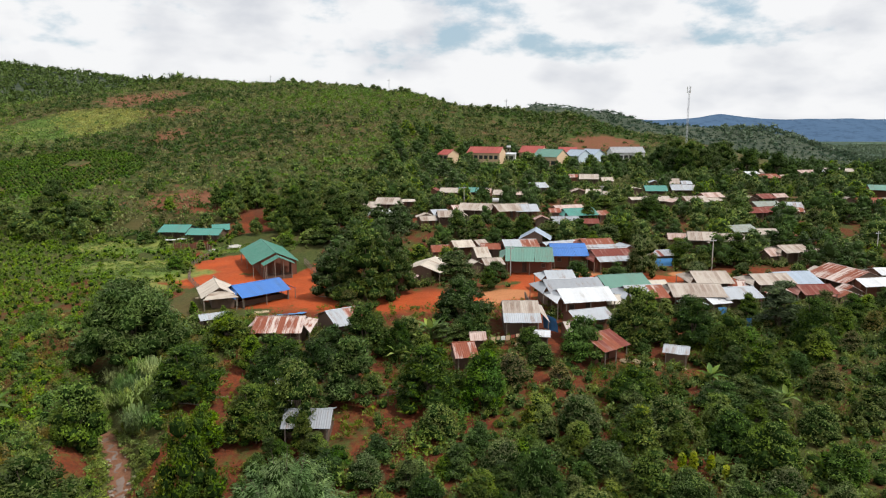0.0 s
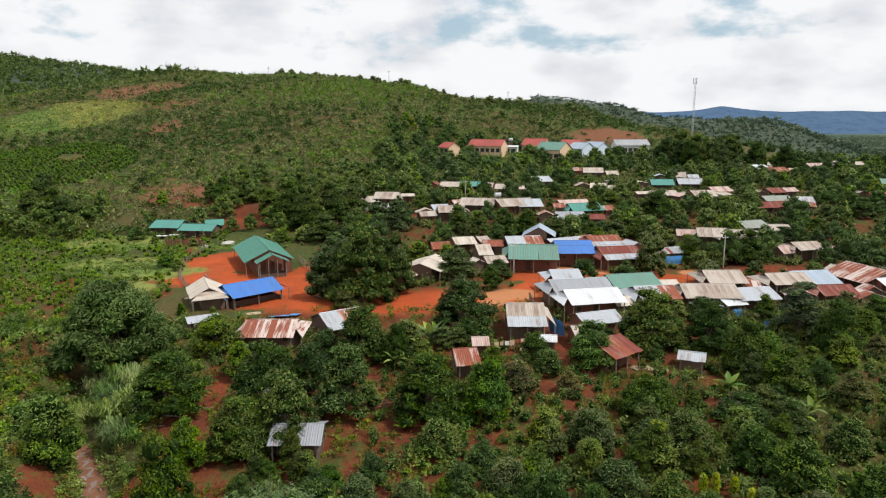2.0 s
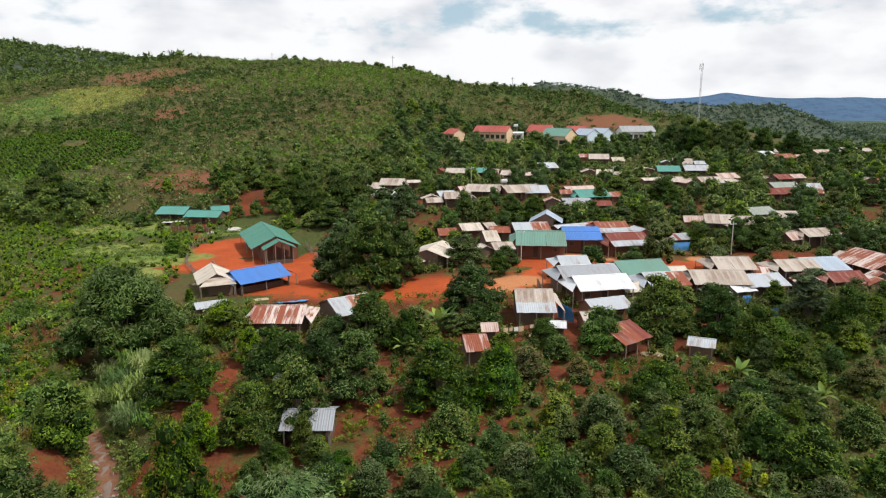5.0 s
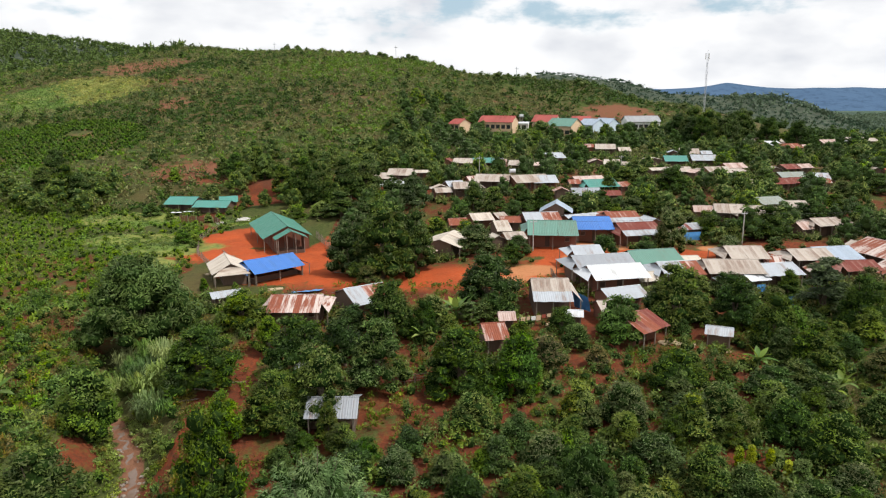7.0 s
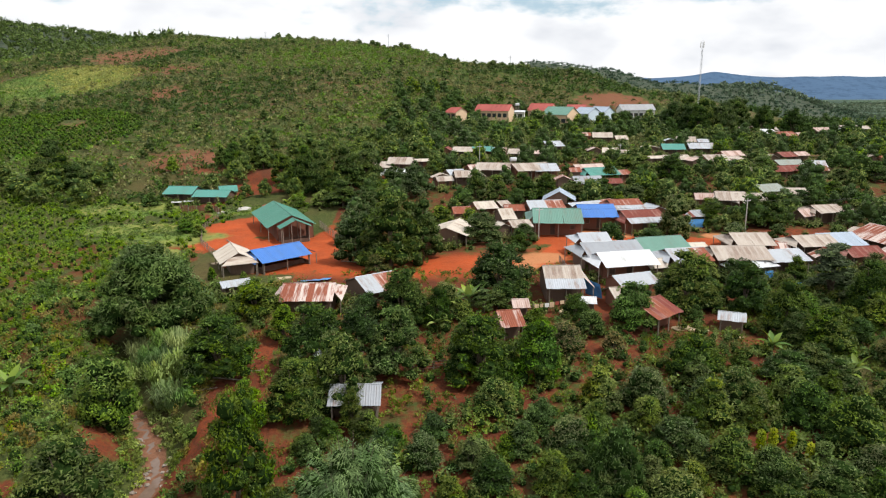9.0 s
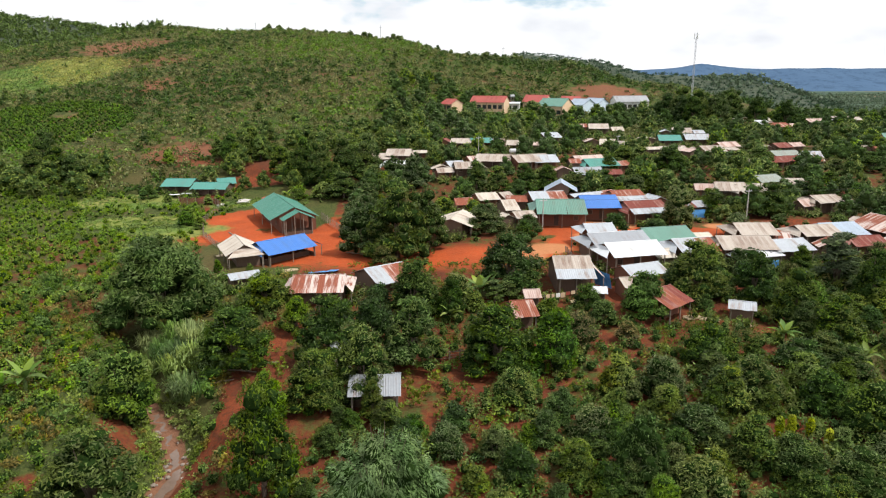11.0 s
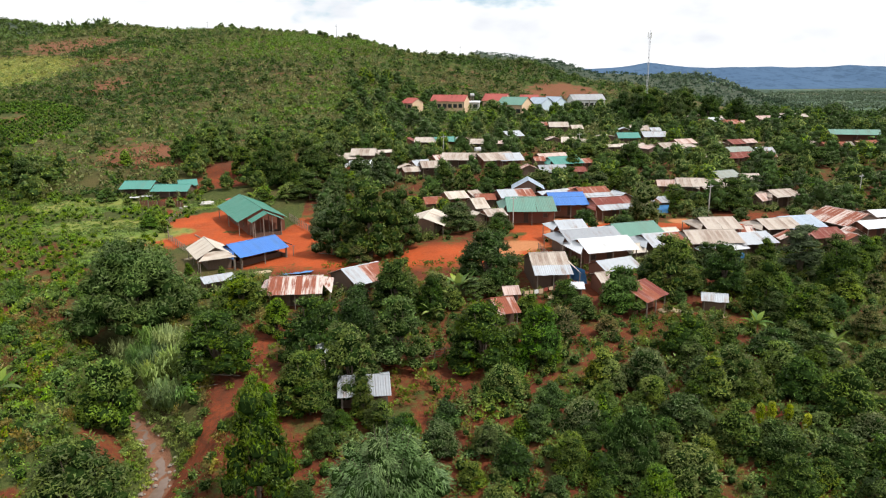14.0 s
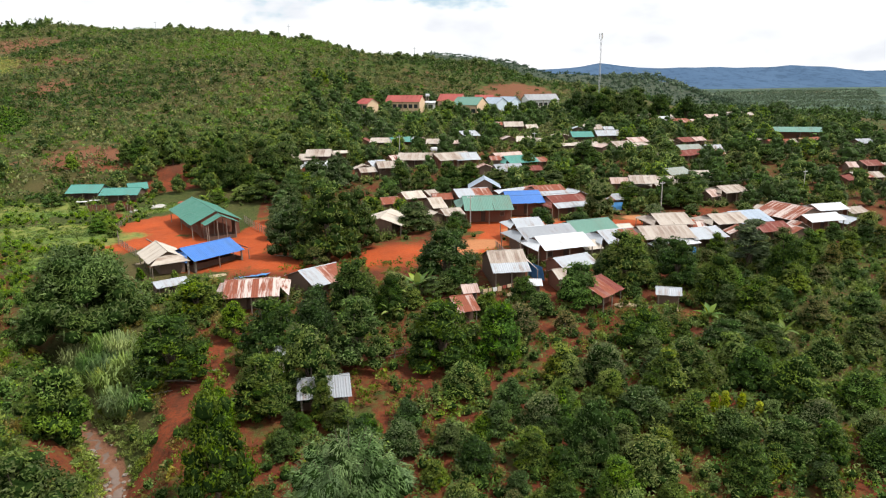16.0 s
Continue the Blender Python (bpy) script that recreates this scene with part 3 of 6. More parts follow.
def mountain(name, x0, x1, y, foot, top, seed, mat):
    """A long far ridge with spurs down its front."""
    rng = np.random.default_rng(seed)
    xs = np.linspace(x0, x1, 160)
    h = top(xs) + sum(a * np.sin(xs / w + p) for a, w, p in zip((4, 2.5, 1.5), (210, 90, 37), rng.uniform(0, 6, 3)))
    verts, faces = [], []
    for k, s in enumerate(np.linspace(0, 1, 9)):
        spur = 60 * np.sin(xs / 120 + 1.5 * s) * math.sin(s * math.pi)
        for x, hh, sp in zip(xs, h, spur):
            verts.append((x, y - 650 * (1 - s) + sp, foot + (hh - foot) * s ** 1.4))
    for k in range(8):
        for i in range(159):
            a = k * 160 + i
            faces.append((a, a + 1, a + 161, a + 160))
    me = mesh_of(name, verts, faces, mat)
    me.shade_smooth()
    return tagged(new(name, me), "far wooded mountain range, coloured with blue haze", "mountain", kind="structure")


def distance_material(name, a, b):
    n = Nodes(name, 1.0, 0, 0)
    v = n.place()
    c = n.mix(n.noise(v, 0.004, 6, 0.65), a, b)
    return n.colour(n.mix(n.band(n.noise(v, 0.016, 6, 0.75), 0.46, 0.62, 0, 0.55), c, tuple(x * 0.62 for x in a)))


# the blue is aerial haze, put into the mountains' base colour
FAR_HAZE = distance_material("far forest in blue haze", (0.052, 0.095, 0.165), (0.090, 0.145, 0.228))
mountain("backdrop_mountains", -200, 4200, 3900, -75, lambda x: np.interp(x, [-200, 850, 1029, 1250, 1454, 1691, 2103, 2634, 2929, 3119, 3261, 4200], [0, 40, 48, 55, 76, 46, 48, 57, 42, 17, 19, 14]), 4, FAR_HAZE)

# ---- houses ----
HOMES = []  # x, y and reach of each building
SITES = []  # x, y, yaw, length and half width of each house


def sheet_mesh(width, length, roof, thick=0.012):
    """One ribbed roofing sheet: x along the ridge, y down the slope."""
    ribs = max(2, round(width / 0.28))
    n = ribs * 2
    xs = [-width / 2 + width * i / n for i in range(n + 1)]
    verts, faces = [], []
    for y in (0, -length):
        for i, x in enumerate(xs):
            verts += [(x, y, 0.028 * (i % 2)), (x, y, 0.028 * (i % 2) - thick)]
    m = (n + 1) * 2
    for i in range(n):
        a = i * 2
        faces += [(a, a + m, a + m + 2, a + 2), (a + 1, a + 3, a + m + 3, a + m + 1)]
    faces += [(0, 1, m + 1, m), (n * 2, m + n * 2, m + n * 2 + 1, n * 2 + 1)]
    return mesh_of("roof_sheet", verts, faces, roof)


def cut_wall(length, height, holes, thick=0.1, sunk=0.9):
    """A wall along x from 0 to length, with openings (x0, x1, z0, z1) cut through."""
    bm = bmesh.new()
    x = 0.0
    for x0, x1, z0, z1 in holes:
        box(bm, x, 0, -sunk, x0, thick, height)
        box(bm, x0, 0, z1, x1, thick, height)
        box(bm, x0, 0, -sunk, x1, thick, z0)
        x = x1
    return box(bm, x, 0, -sunk, length, thick, height)


def house(x, y, yaw, length, half, eave, ridge, roof, roof_right="", planks=None, label="", near=True, lift=0.0, mixed="", lower="", cat="house", group="village houses", skirts="", airy=False, share=0.5):
    """A gabled house; the ridge runs along its x. half: from the ridge line to the eave."""
    thing = tagged(new(cat), label, cat.replace("_", " "), group)
    thing.matrix_world = pose(x, y, level(x, y) + lift, 0, 0, yaw)
    HOMES.append((x, y, max(length / 2, half) * 0.9))
    SITES.append((x, y, yaw, length, half))
    walls = planks or PLANK
    rng = random.Random(round(x * 31 + y * 17))
    hl, hw = length / 2 - 0.3, half - 0.55
    top = eave + (ridge - eave) * 0.55 / half - 0.06
    holes = []
    if hl > 1.4:
        d = rng.uniform(-0.3, 0.3) * hl
        holes = [(hl + d - 0.45, hl + d + 0.45, 0, min(1.9, top - 0.15))]
        if hl > 2.4:
            w = -hl * 0.62 if d > 0 else hl * 0.62
            holes.append((hl + w - 0.45, hl + w + 0.45, 0.9, min(1.75, top - 0.2)))
            holes.sort()
    if cat == "school":
        n = max(2, int(hl / 1.1))
        holes = [(0.4 + k * (2 * hl - 0.8) / n + 0.25, 0.4 + (k + 1) * (2 * hl - 0.8) / n - 0.35, 0.8, 2.3) for k in range(n)]
    if airy:
        holes = []
    porch = 0.0 if half < 2.4 or cat != "house" else min(1.3, half * 0.36)
    rise = (ridge - eave) * porch / half
    front = part("front_wall", cut_wall(2 * hl - 0.12, 0.9 if airy else top + rise, [] if cat == "school" else holes), walls, thing, "", (-hl + 0.06, -hw + porch, 0))
    part("back_wall", cut_wall(2 * hl, top, []), walls, thing, "", (-hl, hw - 0.1, 0))
    gable = [(-hw + porch, -0.9), (hw, -0.9), (hw, top), (0, ridge - 0.08), (-hw + porch, top + rise)]
    for s in (-1, 1):
        if airy:
            part("end_rail", boxes((-hw, -0.05, -0.9, hw, 0.05, 0.8)), walls, thing, "", (s * (hl - 0.05), 0, 0), (0, 0, radians(90)))
            for k in range(4):
                part("post", boxes((-0.07, -0.07, -0.9, 0.07, 0.07, top + (ridge - eave) * (0.3 if k in (1, 2) else 0))), POST, thing, "", (s * (hl - 0.05), hw * (k - 1.5) / 1.5, 0))
            continue
        part("end_wall", prism(gable, -0.05, 0.05), walls, thing, "", (s * (hl - 0.05), 0, 0), (0, 0, radians(90)))
    for x0, x1, z0, z1 in holes:
        if z0 == 0:
            part("door", boxes((x0 + 0.03, 0.03, 0, x1 - 0.03, 0.07, z1 - 0.03)), DOOR, front, "dark wooden door")
        else:
            sunk = -0.06 if cat == "school" else 0.0
            w = part("window", boxes((x0, -0.02, z0, x0 + 0.06, 0.06, z1), (x1 - 0.06, -0.02, z0, x1, 0.06, z1), (x0, -0.02, z1 - 0.06, x1, 0.06, z1), (x0, -0.04, z0, x1, 0.06, z0 + 0.06)), POST, front, "", (0, sunk, 0))
            part("shutter", boxes((x0 + 0.07, 0.03, z0 + 0.07, x1 - 0.07, 0.06, z1 - 0.07)), GLASS if cat == "school" else DOOR, w)
    for k in range(3 if length > 5 else 2):
        px = -hl + 0.1 + k * (2 * hl - 0.2) / (2 if length > 5 else 1)
        part("post", boxes((px - 0.06, -half + 0.2, -0.9, px + 0.06, -half + 0.32, eave - 0.02)), POST, thing)
    slope, run = math.atan2(ridge - eave, half), math.hypot(half, ridge - eave)
    count = max(2, round(length / (0.9 if near else 1.8)))
    width = length / count
    meshes = {}
    for side, turn in ((-1, 0), (1, math.pi)):
        frame_mesh = boxes(*[(-length / 2 + 0.1, -run * q - 0.05, -0.10, length / 2 - 0.1, -run * q + 0.05, -0.035) for q in (0.06, 0.5, 0.96)])
        under = part("roof_frame", frame_mesh, POST, thing, "", (0, 0, ridge), (0, 0, 0))
        under.rotation_euler = Euler((slope, 0, 0)) if side < 0 else (Euler((0, 0, turn)).to_matrix() @ Euler((slope, 0, 0)).to_matrix()).to_euler()
        for k in range(count):
            look_of = roof
            if roof_right and (k if side < 0 else count - 1 - k) >= count * share:
                look_of = roof_right
            if mixed and rng.random() < 0.4:
                look_of = mixed
            tilt, slip = rng.uniform(-0.012, 0.012), rng.uniform(-0.07, 0.03)
            pieces = [(look_of, 0.0, run + 0.05)] if not lower else [(look_of, 0.0, run * 0.58), (lower, -run * 0.54, run * 0.46 + 0.05)]
            for tone_of, start, long in pieces:
                if (tone_of, long) not in meshes:
                    meshes[tone_of, long] = sheet_mesh(width + 0.03, long, ROOFS[tone_of])
                part("roof_sheet", meshes[tone_of, long], None, under, "", (-length / 2 + (k + 0.5) * width, slip + start, rng.uniform(0.004, 0.016) + 0.012 * (k % 2) - (0.02 if start else 0)), (0, 0, tilt))
    for end in skirts:
        s = -1 if end == "l" else 1
        high = ridge - (ridge - eave) * 0.40
        spread_at = [(s * (length / 2 - 0.25), -half * 0.44, high), (s * (length / 2 - 0.25), half * 0.44, high), (s * (length / 2 + 1.15), half * 0.98, eave - 0.03), (s * (length / 2 + 1.15), -half * 0.98, eave - 0.03)]
        verts = spread_at + [(x, y, z - 0.03) for x, y, z in spread_at]
        faces = [(0, 1, 2, 3), (7, 6, 5, 4), (0, 3, 7, 4), (3, 2, 6, 7), (2, 1, 5, 6), (1, 0, 4, 5)]
        part("end_skirt", mesh_of("end_skirt", verts, faces if s > 0 else [f[::-1] for f in faces], ROOFS[roof]), None, thing)
        for y in (-half + 0.3, half - 0.3):
            part("post", boxes((s * (length / 2 + 0.95) - 0.05, y - 0.05, -0.9, s * (length / 2 + 0.95) + 0.05, y + 0.05, eave - 0.05)), POST, thing)
    cap = bmesh.new()
    tube(cap, [(-length / 2, 0, ridge + 0.02), (length / 2, 0, ridge + 0.02)], [0.09, 0.09], 6)
    part("ridge_cap", cap, ROOFS[roof], thing)
    return thing

# ---- the village ----
house(-33.9, 111.8, 43.6, 9.2, 3.71, 1.9, 3.39, "blue", skirts="lr", airy=True, planks=PLANK, label="grey plank house, bright blue sheet roof")
house(9.6, 90.3, 0.1, 5.1, 4.60, 2.3, 4.14, "tan", lower="pale", skirts="r", planks=PLANK, label="grey plank house, dusty tan and pale sheet roof")
house(20.0, 98.7, 12.0, 8.4, 3.55, 2.5, 3.78, "white", skirts="l", planks=PLANK_RED, label="reddish timber house, white sheet roof")
house(18.9, 103.4, 11.9, 9.3, 3.59, 2.6, 3.90, "grey", skirts="l", planks=PLANK, label="grey plank house, grey zinc sheet roof")
house(18.1, 111.4, 7.0, 5.0, 2.80, 2.5, 3.46, "pale", skirts="l", planks=PLANK, label="grey plank house, pale zinc sheet roof")
house(28.1, 108.8, 12.6, 8.1, 3.77, 2.4, 3.76, "green", skirts="l", planks=PLANK, label="grey plank house, dull green sheet roof")
house(29.7, 101.1, 10.9, 6.3, 3.49, 2.3, 3.56, "pale", roof_right="rust", skirts="l", planks=PLANK, label="grey plank house, pale zinc and rusted red sheet roof")
house(44.0, 112.4, 0.9, 6.3, 3.92, 2.5, 3.78, "tan", skirts="l", planks=PLANK, label="grey plank house, dusty tan sheet roof")
house(38.3, 102.8, -0.9, 8.3, 3.77, 2.4, 3.69, "tan", skirts="l", planks=PLANK_RED, label="reddish timber house, dusty tan sheet roof")
house(53.7, 111.1, 8.2, 6.8, 3.31, 2.5, 3.64, "tan", skirts="l", planks=PLANK, label="grey plank house, dusty tan sheet roof")
house(58.2, 112.4, 9.2, 6.9, 4.01, 2.5, 3.81, "bluegrey", skirts="l", planks=PLANK, label="grey plank house, blue-grey sheet roof")
house(69.5, 115.2, -73.0, 8.7, 5.02, 2.4, 4.13, "rust_pale", planks=PLANK, label="grey plank house, half rusted sheet roof")
house(58.3, 105.0, 4.7, 5.8, 2.79, 2.3, 3.31, "rust_dark", skirts="l", planks=PLANK_RED, label="reddish timber house, dark rusted sheet roof")
house(44.6, 102.3, 10.7, 6.5, 3.22, 2.3, 3.40, "pale", skirts="l", planks=PLANK, label="grey plank house, pale zinc sheet roof")
house(40.7, 99.4, 14.6, 3.5, 1.76, 2.0, 2.50, "white", planks=PLANK, label="grey plank house, white sheet roof")
house(19.3, 91.1, 20.4, 6.1, 2.46, 1.8, 2.74, "pale", mixed="rust", planks=PLANK_RED, label="reddish timber house, pale and patched rusted red sheet roof")
house(16.3, 86.3, 9.4, 2.5, 2.08, 1.8, 2.59, "tan", planks=PLANK_RED, label="reddish timber house, dusty tan sheet roof")
house(18.7, 81.0, 39.7, 5.1, 3.30, 1.9, 3.16, "rust_dark", mixed="rust", planks=PLANK_RED, label="reddish timber house, dark and rusted red sheet roof")
house(1.4, 78.2, 10.0, 2.9, 2.84, 1.9, 2.98, "rust", planks=PLANK, label="grey plank house, rusted red sheet roof")
house(-24.0, 88.8, 1.2, 7.0, 3.59, 2.1, 3.47, "rust_pale", mixed="rust", skirts="lr", planks=PLANK, label="grey plank house, half rusted and patched rusted red sheet roof")
house(-15.9, 94.0, 34.5, 6.2, 3.82, 1.4, 2.86, "pale", roof_right="rust", share=0.3, planks=PLANK, label="grey plank house, pale zinc and rusted red sheet roof")
house(-36.0, 95.9, 29.6, 4.5, 1.68, 1.4, 1.88, "pale", planks=PLANK, label="grey plank house, pale zinc sheet roof")
house(-14.6, 61.5, 1.9, 4.9, 2.56, 1.8, 2.73, "grey", airy=True, planks=PLANK, label="grey plank house, grey zinc sheet roof")
house(-70.4, 170.9, -4.7, 7.5, 3.74, 1.6, 2.99, "teal", near=False, planks=PLANK, label="grey plank house, teal green sheet roof")
house(-62.2, 168.6, -4.6, 8.8, 3.19, 1.5, 2.70, "teal", near=False, planks=PLANK, label="grey plank house, teal green sheet roof")
house(-60.2, 173.3, 20.0, 4.5, 2.86, 1.4, 2.49, "teal", near=False, planks=PLANK_RED, label="reddish timber house, teal green sheet roof")
house(15.0, 128.9, -4.2, 9.1, 5.46, 2.4, 4.19, "green", skirts="l", planks=PLANK_RED, label="reddish timber house, dull green sheet roof")
house(23.2, 133.8, 1.5, 7.3, 4.98, 2.4, 4.03, "blue", planks=PLANK_RED, label="reddish timber house, bright blue sheet roof")
house(30.1, 139.5, 9.6, 6.7, 4.21, 2.4, 3.78, "rust", lower="pale", skirts="l", planks=PLANK, label="grey plank house, rusted red and pale sheet roof")
house(31.0, 130.4, 11.2, 7.8, 4.73, 2.3, 3.85, "rust_dark", lower="pale", skirts="l", planks=PLANK_RED, label="reddish timber house, dark rusted and pale sheet roof")
house(14.1, 139.5, 8.0, 7.4, 3.50, 2.3, 3.45, "pale", roof_right="rust", planks=PLANK_RED, label="reddish timber house, pale zinc and rusted red sheet roof")
house(22.6, 141.1, 25.4, 8.0, 2.49, 2.2, 2.88, "pale", planks=PLANK_RED, label="reddish timber house, pale zinc sheet roof")
house(2.0, 141.5, 15.8, 4.6, 3.03, 2.2, 3.19, "cream", planks=PLANK_RED, label="reddish timber house, cream sheet roof")
house(5.7, 133.3, 9.7, 2.9, 4.02, 2.2, 3.52, "cream", planks=PLANK, label="grey plank house, cream sheet roof")
house(7.5, 124.8, 13.9, 4.0, 2.52, 2.2, 3.02, "tan", planks=PLANK_RED, label="reddish timber house, dusty tan sheet roof")
house(-17.8, 175.3, 7.3, 6.3, 3.37, 1.7, 2.96, "white", skirts="l", near=False, planks=PLANK, label="grey plank house, white sheet roof")
house(-0.5, 166.5, 6.2, 6.6, 3.17, 1.8, 3.00, "tan", skirts="r", near=False, planks=PLANK, label="grey plank house, dusty tan sheet roof")
house(-3.4, 171.3, 20.0, 4.5, 2.86, 1.4, 2.49, "pale", near=False, planks=PLANK, label="grey plank house, pale zinc sheet roof")
house(6.3, 171.0, -12.0, 8.6, 3.59, 1.9, 3.24, "tan", near=False, planks=PLANK, label="grey plank house, dusty tan sheet roof")
house(14.7, 170.1, 20.0, 9.5, 3.74, 1.9, 3.29, "tan", near=False, planks=PLANK_RED, label="reddish timber house, dusty tan sheet roof")
house(18.4, 170.5, 7.5, 6.1, 3.74, 1.8, 3.19, "pale", skirts="l", near=False, planks=PLANK_RED, label="reddish timber house, pale zinc sheet roof")
house(29.5, 172.5, 15.6, 7.9, 3.74, 1.8, 3.19, "pink", near=False, planks=PLANK, label="grey plank house, pinkish weathered sheet roof")
house(31.6, 169.2, 13.9, 8.2, 3.74, 1.8, 3.19, "teal", skirts="l", near=False, planks=PLANK, label="grey plank house, teal green sheet roof")
house(27.0, 161.2, 4.7, 6.8, 3.38, 1.5, 2.77, "grey", near=False, planks=PLANK, label="grey plank house, grey zinc sheet roof")
house(-17.5, 186.0, -6.1, 6.6, 3.74, 1.9, 3.29, "tan", skirts="r", near=False, planks=PLANK, label="grey plank house, dusty tan sheet roof")
house(-22.5, 184.4, 20.0, 4.5, 3.31, 1.7, 2.94, "tan", mixed="rust", near=False, planks=PLANK, label="grey plank house, dusty tan and patched rusted red sheet roof")
house(-0.1, 197.7, -12.0, 6.7, 2.86, 1.8, 2.89, "tan", near=False, planks=PLANK, label="grey plank house, dusty tan sheet roof")
house(4.8, 197.4, 13.7, 6.2, 2.86, 1.8, 2.89, "teal", near=False, planks=PLANK_RED, label="reddish timber house, teal green sheet roof")
house(14.1, 193.5, -12.0, 4.6, 2.86, 1.7, 2.79, "tan", near=False, planks=PLANK, label="grey plank house, dusty tan sheet roof")
house(26.0, 209.1, 18.5, 5.7, 3.39, 1.8, 3.07, "pale", near=False, planks=PLANK, label="grey plank house, pale zinc sheet roof")
house(47.0, 236.2, -7.9, 6.7, 3.74, 1.8, 3.19, "tan", near=False, planks=PLANK, label="grey plank house, dusty tan sheet roof")
house(42.5, 204.7, -12.0, 4.6, 3.38, 1.7, 2.97, "cream", near=False, planks=PLANK_RED, label="reddish timber house, cream sheet roof")
house(63.9, 215.1, -6.7, 6.9, 3.74, 1.9, 3.29, "teal", near=False, planks=PLANK, label="grey plank house, teal green sheet roof")
house(72.5, 228.7, -12.0, 6.1, 3.74, 1.8, 3.19, "tan", near=False, planks=PLANK, label="grey plank house, dusty tan sheet roof")
house(72.9, 216.6, -6.7, 7.7, 3.74, 1.8, 3.19, "pale", near=False, planks=PLANK, label="grey plank house, pale zinc sheet roof")
house(77.4, 204.4, 12.7, 6.4, 2.86, 1.8, 2.89, "pink", near=False, planks=PLANK_RED, label="reddish timber house, pinkish weathered sheet roof")
house(59.7, 199.3, 7.7, 7.8, 2.86, 1.7, 2.79, "tan", near=False, planks=PLANK, label="grey plank house, dusty tan sheet roof")
house(69.9, 197.0, 9.3, 6.9, 3.74, 1.8, 3.19, "tan", near=False, planks=PLANK_RED, label="reddish timber house, dusty tan sheet roof")
house(56.5, 151.4, -12.0, 6.4, 3.74, 2.0, 3.39, "tan", skirts="l", near=False, planks=PLANK, label="grey plank house, dusty tan sheet roof")
house(60.6, 150.8, 10.8, 7.1, 3.74, 1.9, 3.29, "tan", skirts="l", near=False, planks=PLANK_RED, label="reddish timber house, dusty tan sheet roof")
house(68.2, 159.9, 20.0, 7.1, 3.20, 2.1, 3.31, "greygreen", near=False, planks=PLANK, label="grey plank house, grey-green sheet roof")
house(73.5, 157.1, -4.7, 4.5, 2.86, 1.9, 2.99, "tan", near=False, planks=PLANK_RED, label="reddish timber house, dusty tan sheet roof")
house(70.5, 138.9, 10.7, 6.0, 3.24, 2.3, 3.36, "tan", skirts="l", planks=PLANK, label="grey plank house, dusty tan sheet roof")
house(80.9, 183.4, 8.0, 6.7, 3.06, 1.8, 2.96, "rust_dark", near=False, planks=PLANK, label="grey plank house, dark rusted sheet roof")
house(88.2, 185.3, 7.3, 7.1, 2.86, 1.8, 2.89, "rust_dark", near=False, planks=PLANK_RED, label="reddish timber house, dark rusted sheet roof")
house(88.7, 192.9, 7.3, 7.8, 2.86, 1.8, 2.89, "greygreen", near=False, planks=PLANK, label="grey plank house, grey-green sheet roof")
house(95.5, 190.9, -12.0, 4.8, 3.39, 1.9, 3.17, "pale", near=False, planks=PLANK, label="grey plank house, pale zinc sheet roof")
house(93.4, 204.9, 17.4, 5.2, 2.86, 1.8, 2.89, "rust_dark", near=False, planks=PLANK, label="grey plank house, dark rusted sheet roof")
house(114.9, 252.0, 17.1, 8.6, 3.35, 1.8, 3.06, "rust", near=False, planks=PLANK, label="grey plank house, rusted red sheet roof")
house(113.0, 267.0, 15.0, 7.3, 3.30, 1.8, 3.00, "pink", near=False, planks=PLANK_RED, label="reddish timber house, pinkish weathered sheet roof")
house(137.0, 268.0, 10.0, 7.3, 3.30, 1.8, 3.00, "pink", near=False, planks=PLANK, label="grey plank house, pinkish weathered sheet roof")
house(151.0, 275.0, 5.0, 7.3, 3.30, 1.9, 3.10, "tan", near=False, planks=PLANK, label="grey plank house, dusty tan sheet roof")
house(111.1, 257.4, 20.0, 5.9, 3.74, 1.7, 3.09, "white", near=False, planks=PLANK, label="grey plank house, white sheet roof")
house(140.8, 217.9, -20.0, 15.7, 4.40, 2.9, 4.20, "green", near=False, planks=PLANK_RED, label="long reddish hall, dull green sheet roof")
house(122.3, 200.3, 2.5, 7.7, 2.86, 1.8, 2.89, "rust", near=False, planks=PLANK_RED, label="reddish timber house, rusted red sheet roof")
house(133.6, 201.0, 10.4, 9.5, 2.86, 1.8, 2.89, "rust", near=False, planks=PLANK, label="grey plank house, rusted red sheet roof")
house(79.4, 119.2, 5.9, 6.8, 2.51, 2.4, 3.22, "white", planks=PLANK, label="grey plank house, white sheet roof")
house(71.7, 110.6, 9.4, 7.7, 2.47, 2.4, 3.25, "white", planks=PLANK_RED, label="reddish timber house, white sheet roof")
house(113.0, 153.5, 12.8, 5.3, 2.86, 1.8, 2.89, "tan", mixed="rust", near=False, planks=PLANK_RED, label="reddish timber house, dusty tan and patched rusted red sheet roof")
house(124.8, 164.7, 2.1, 5.3, 2.86, 2.1, 3.19, "rust_dark", near=False, planks=PLANK, label="grey plank house, dark rusted sheet roof")
house(-4.5, 123.2, 73.4, 9.0, 3.82, 2.2, 3.45, "cream", planks=PLANK, label="grey plank house, cream sheet roof")
house(148.7, 196.9, 6.9, 6.1, 2.86, 1.9, 2.99, "grey", near=False, planks=PLANK, label="grey plank house, grey zinc sheet roof")

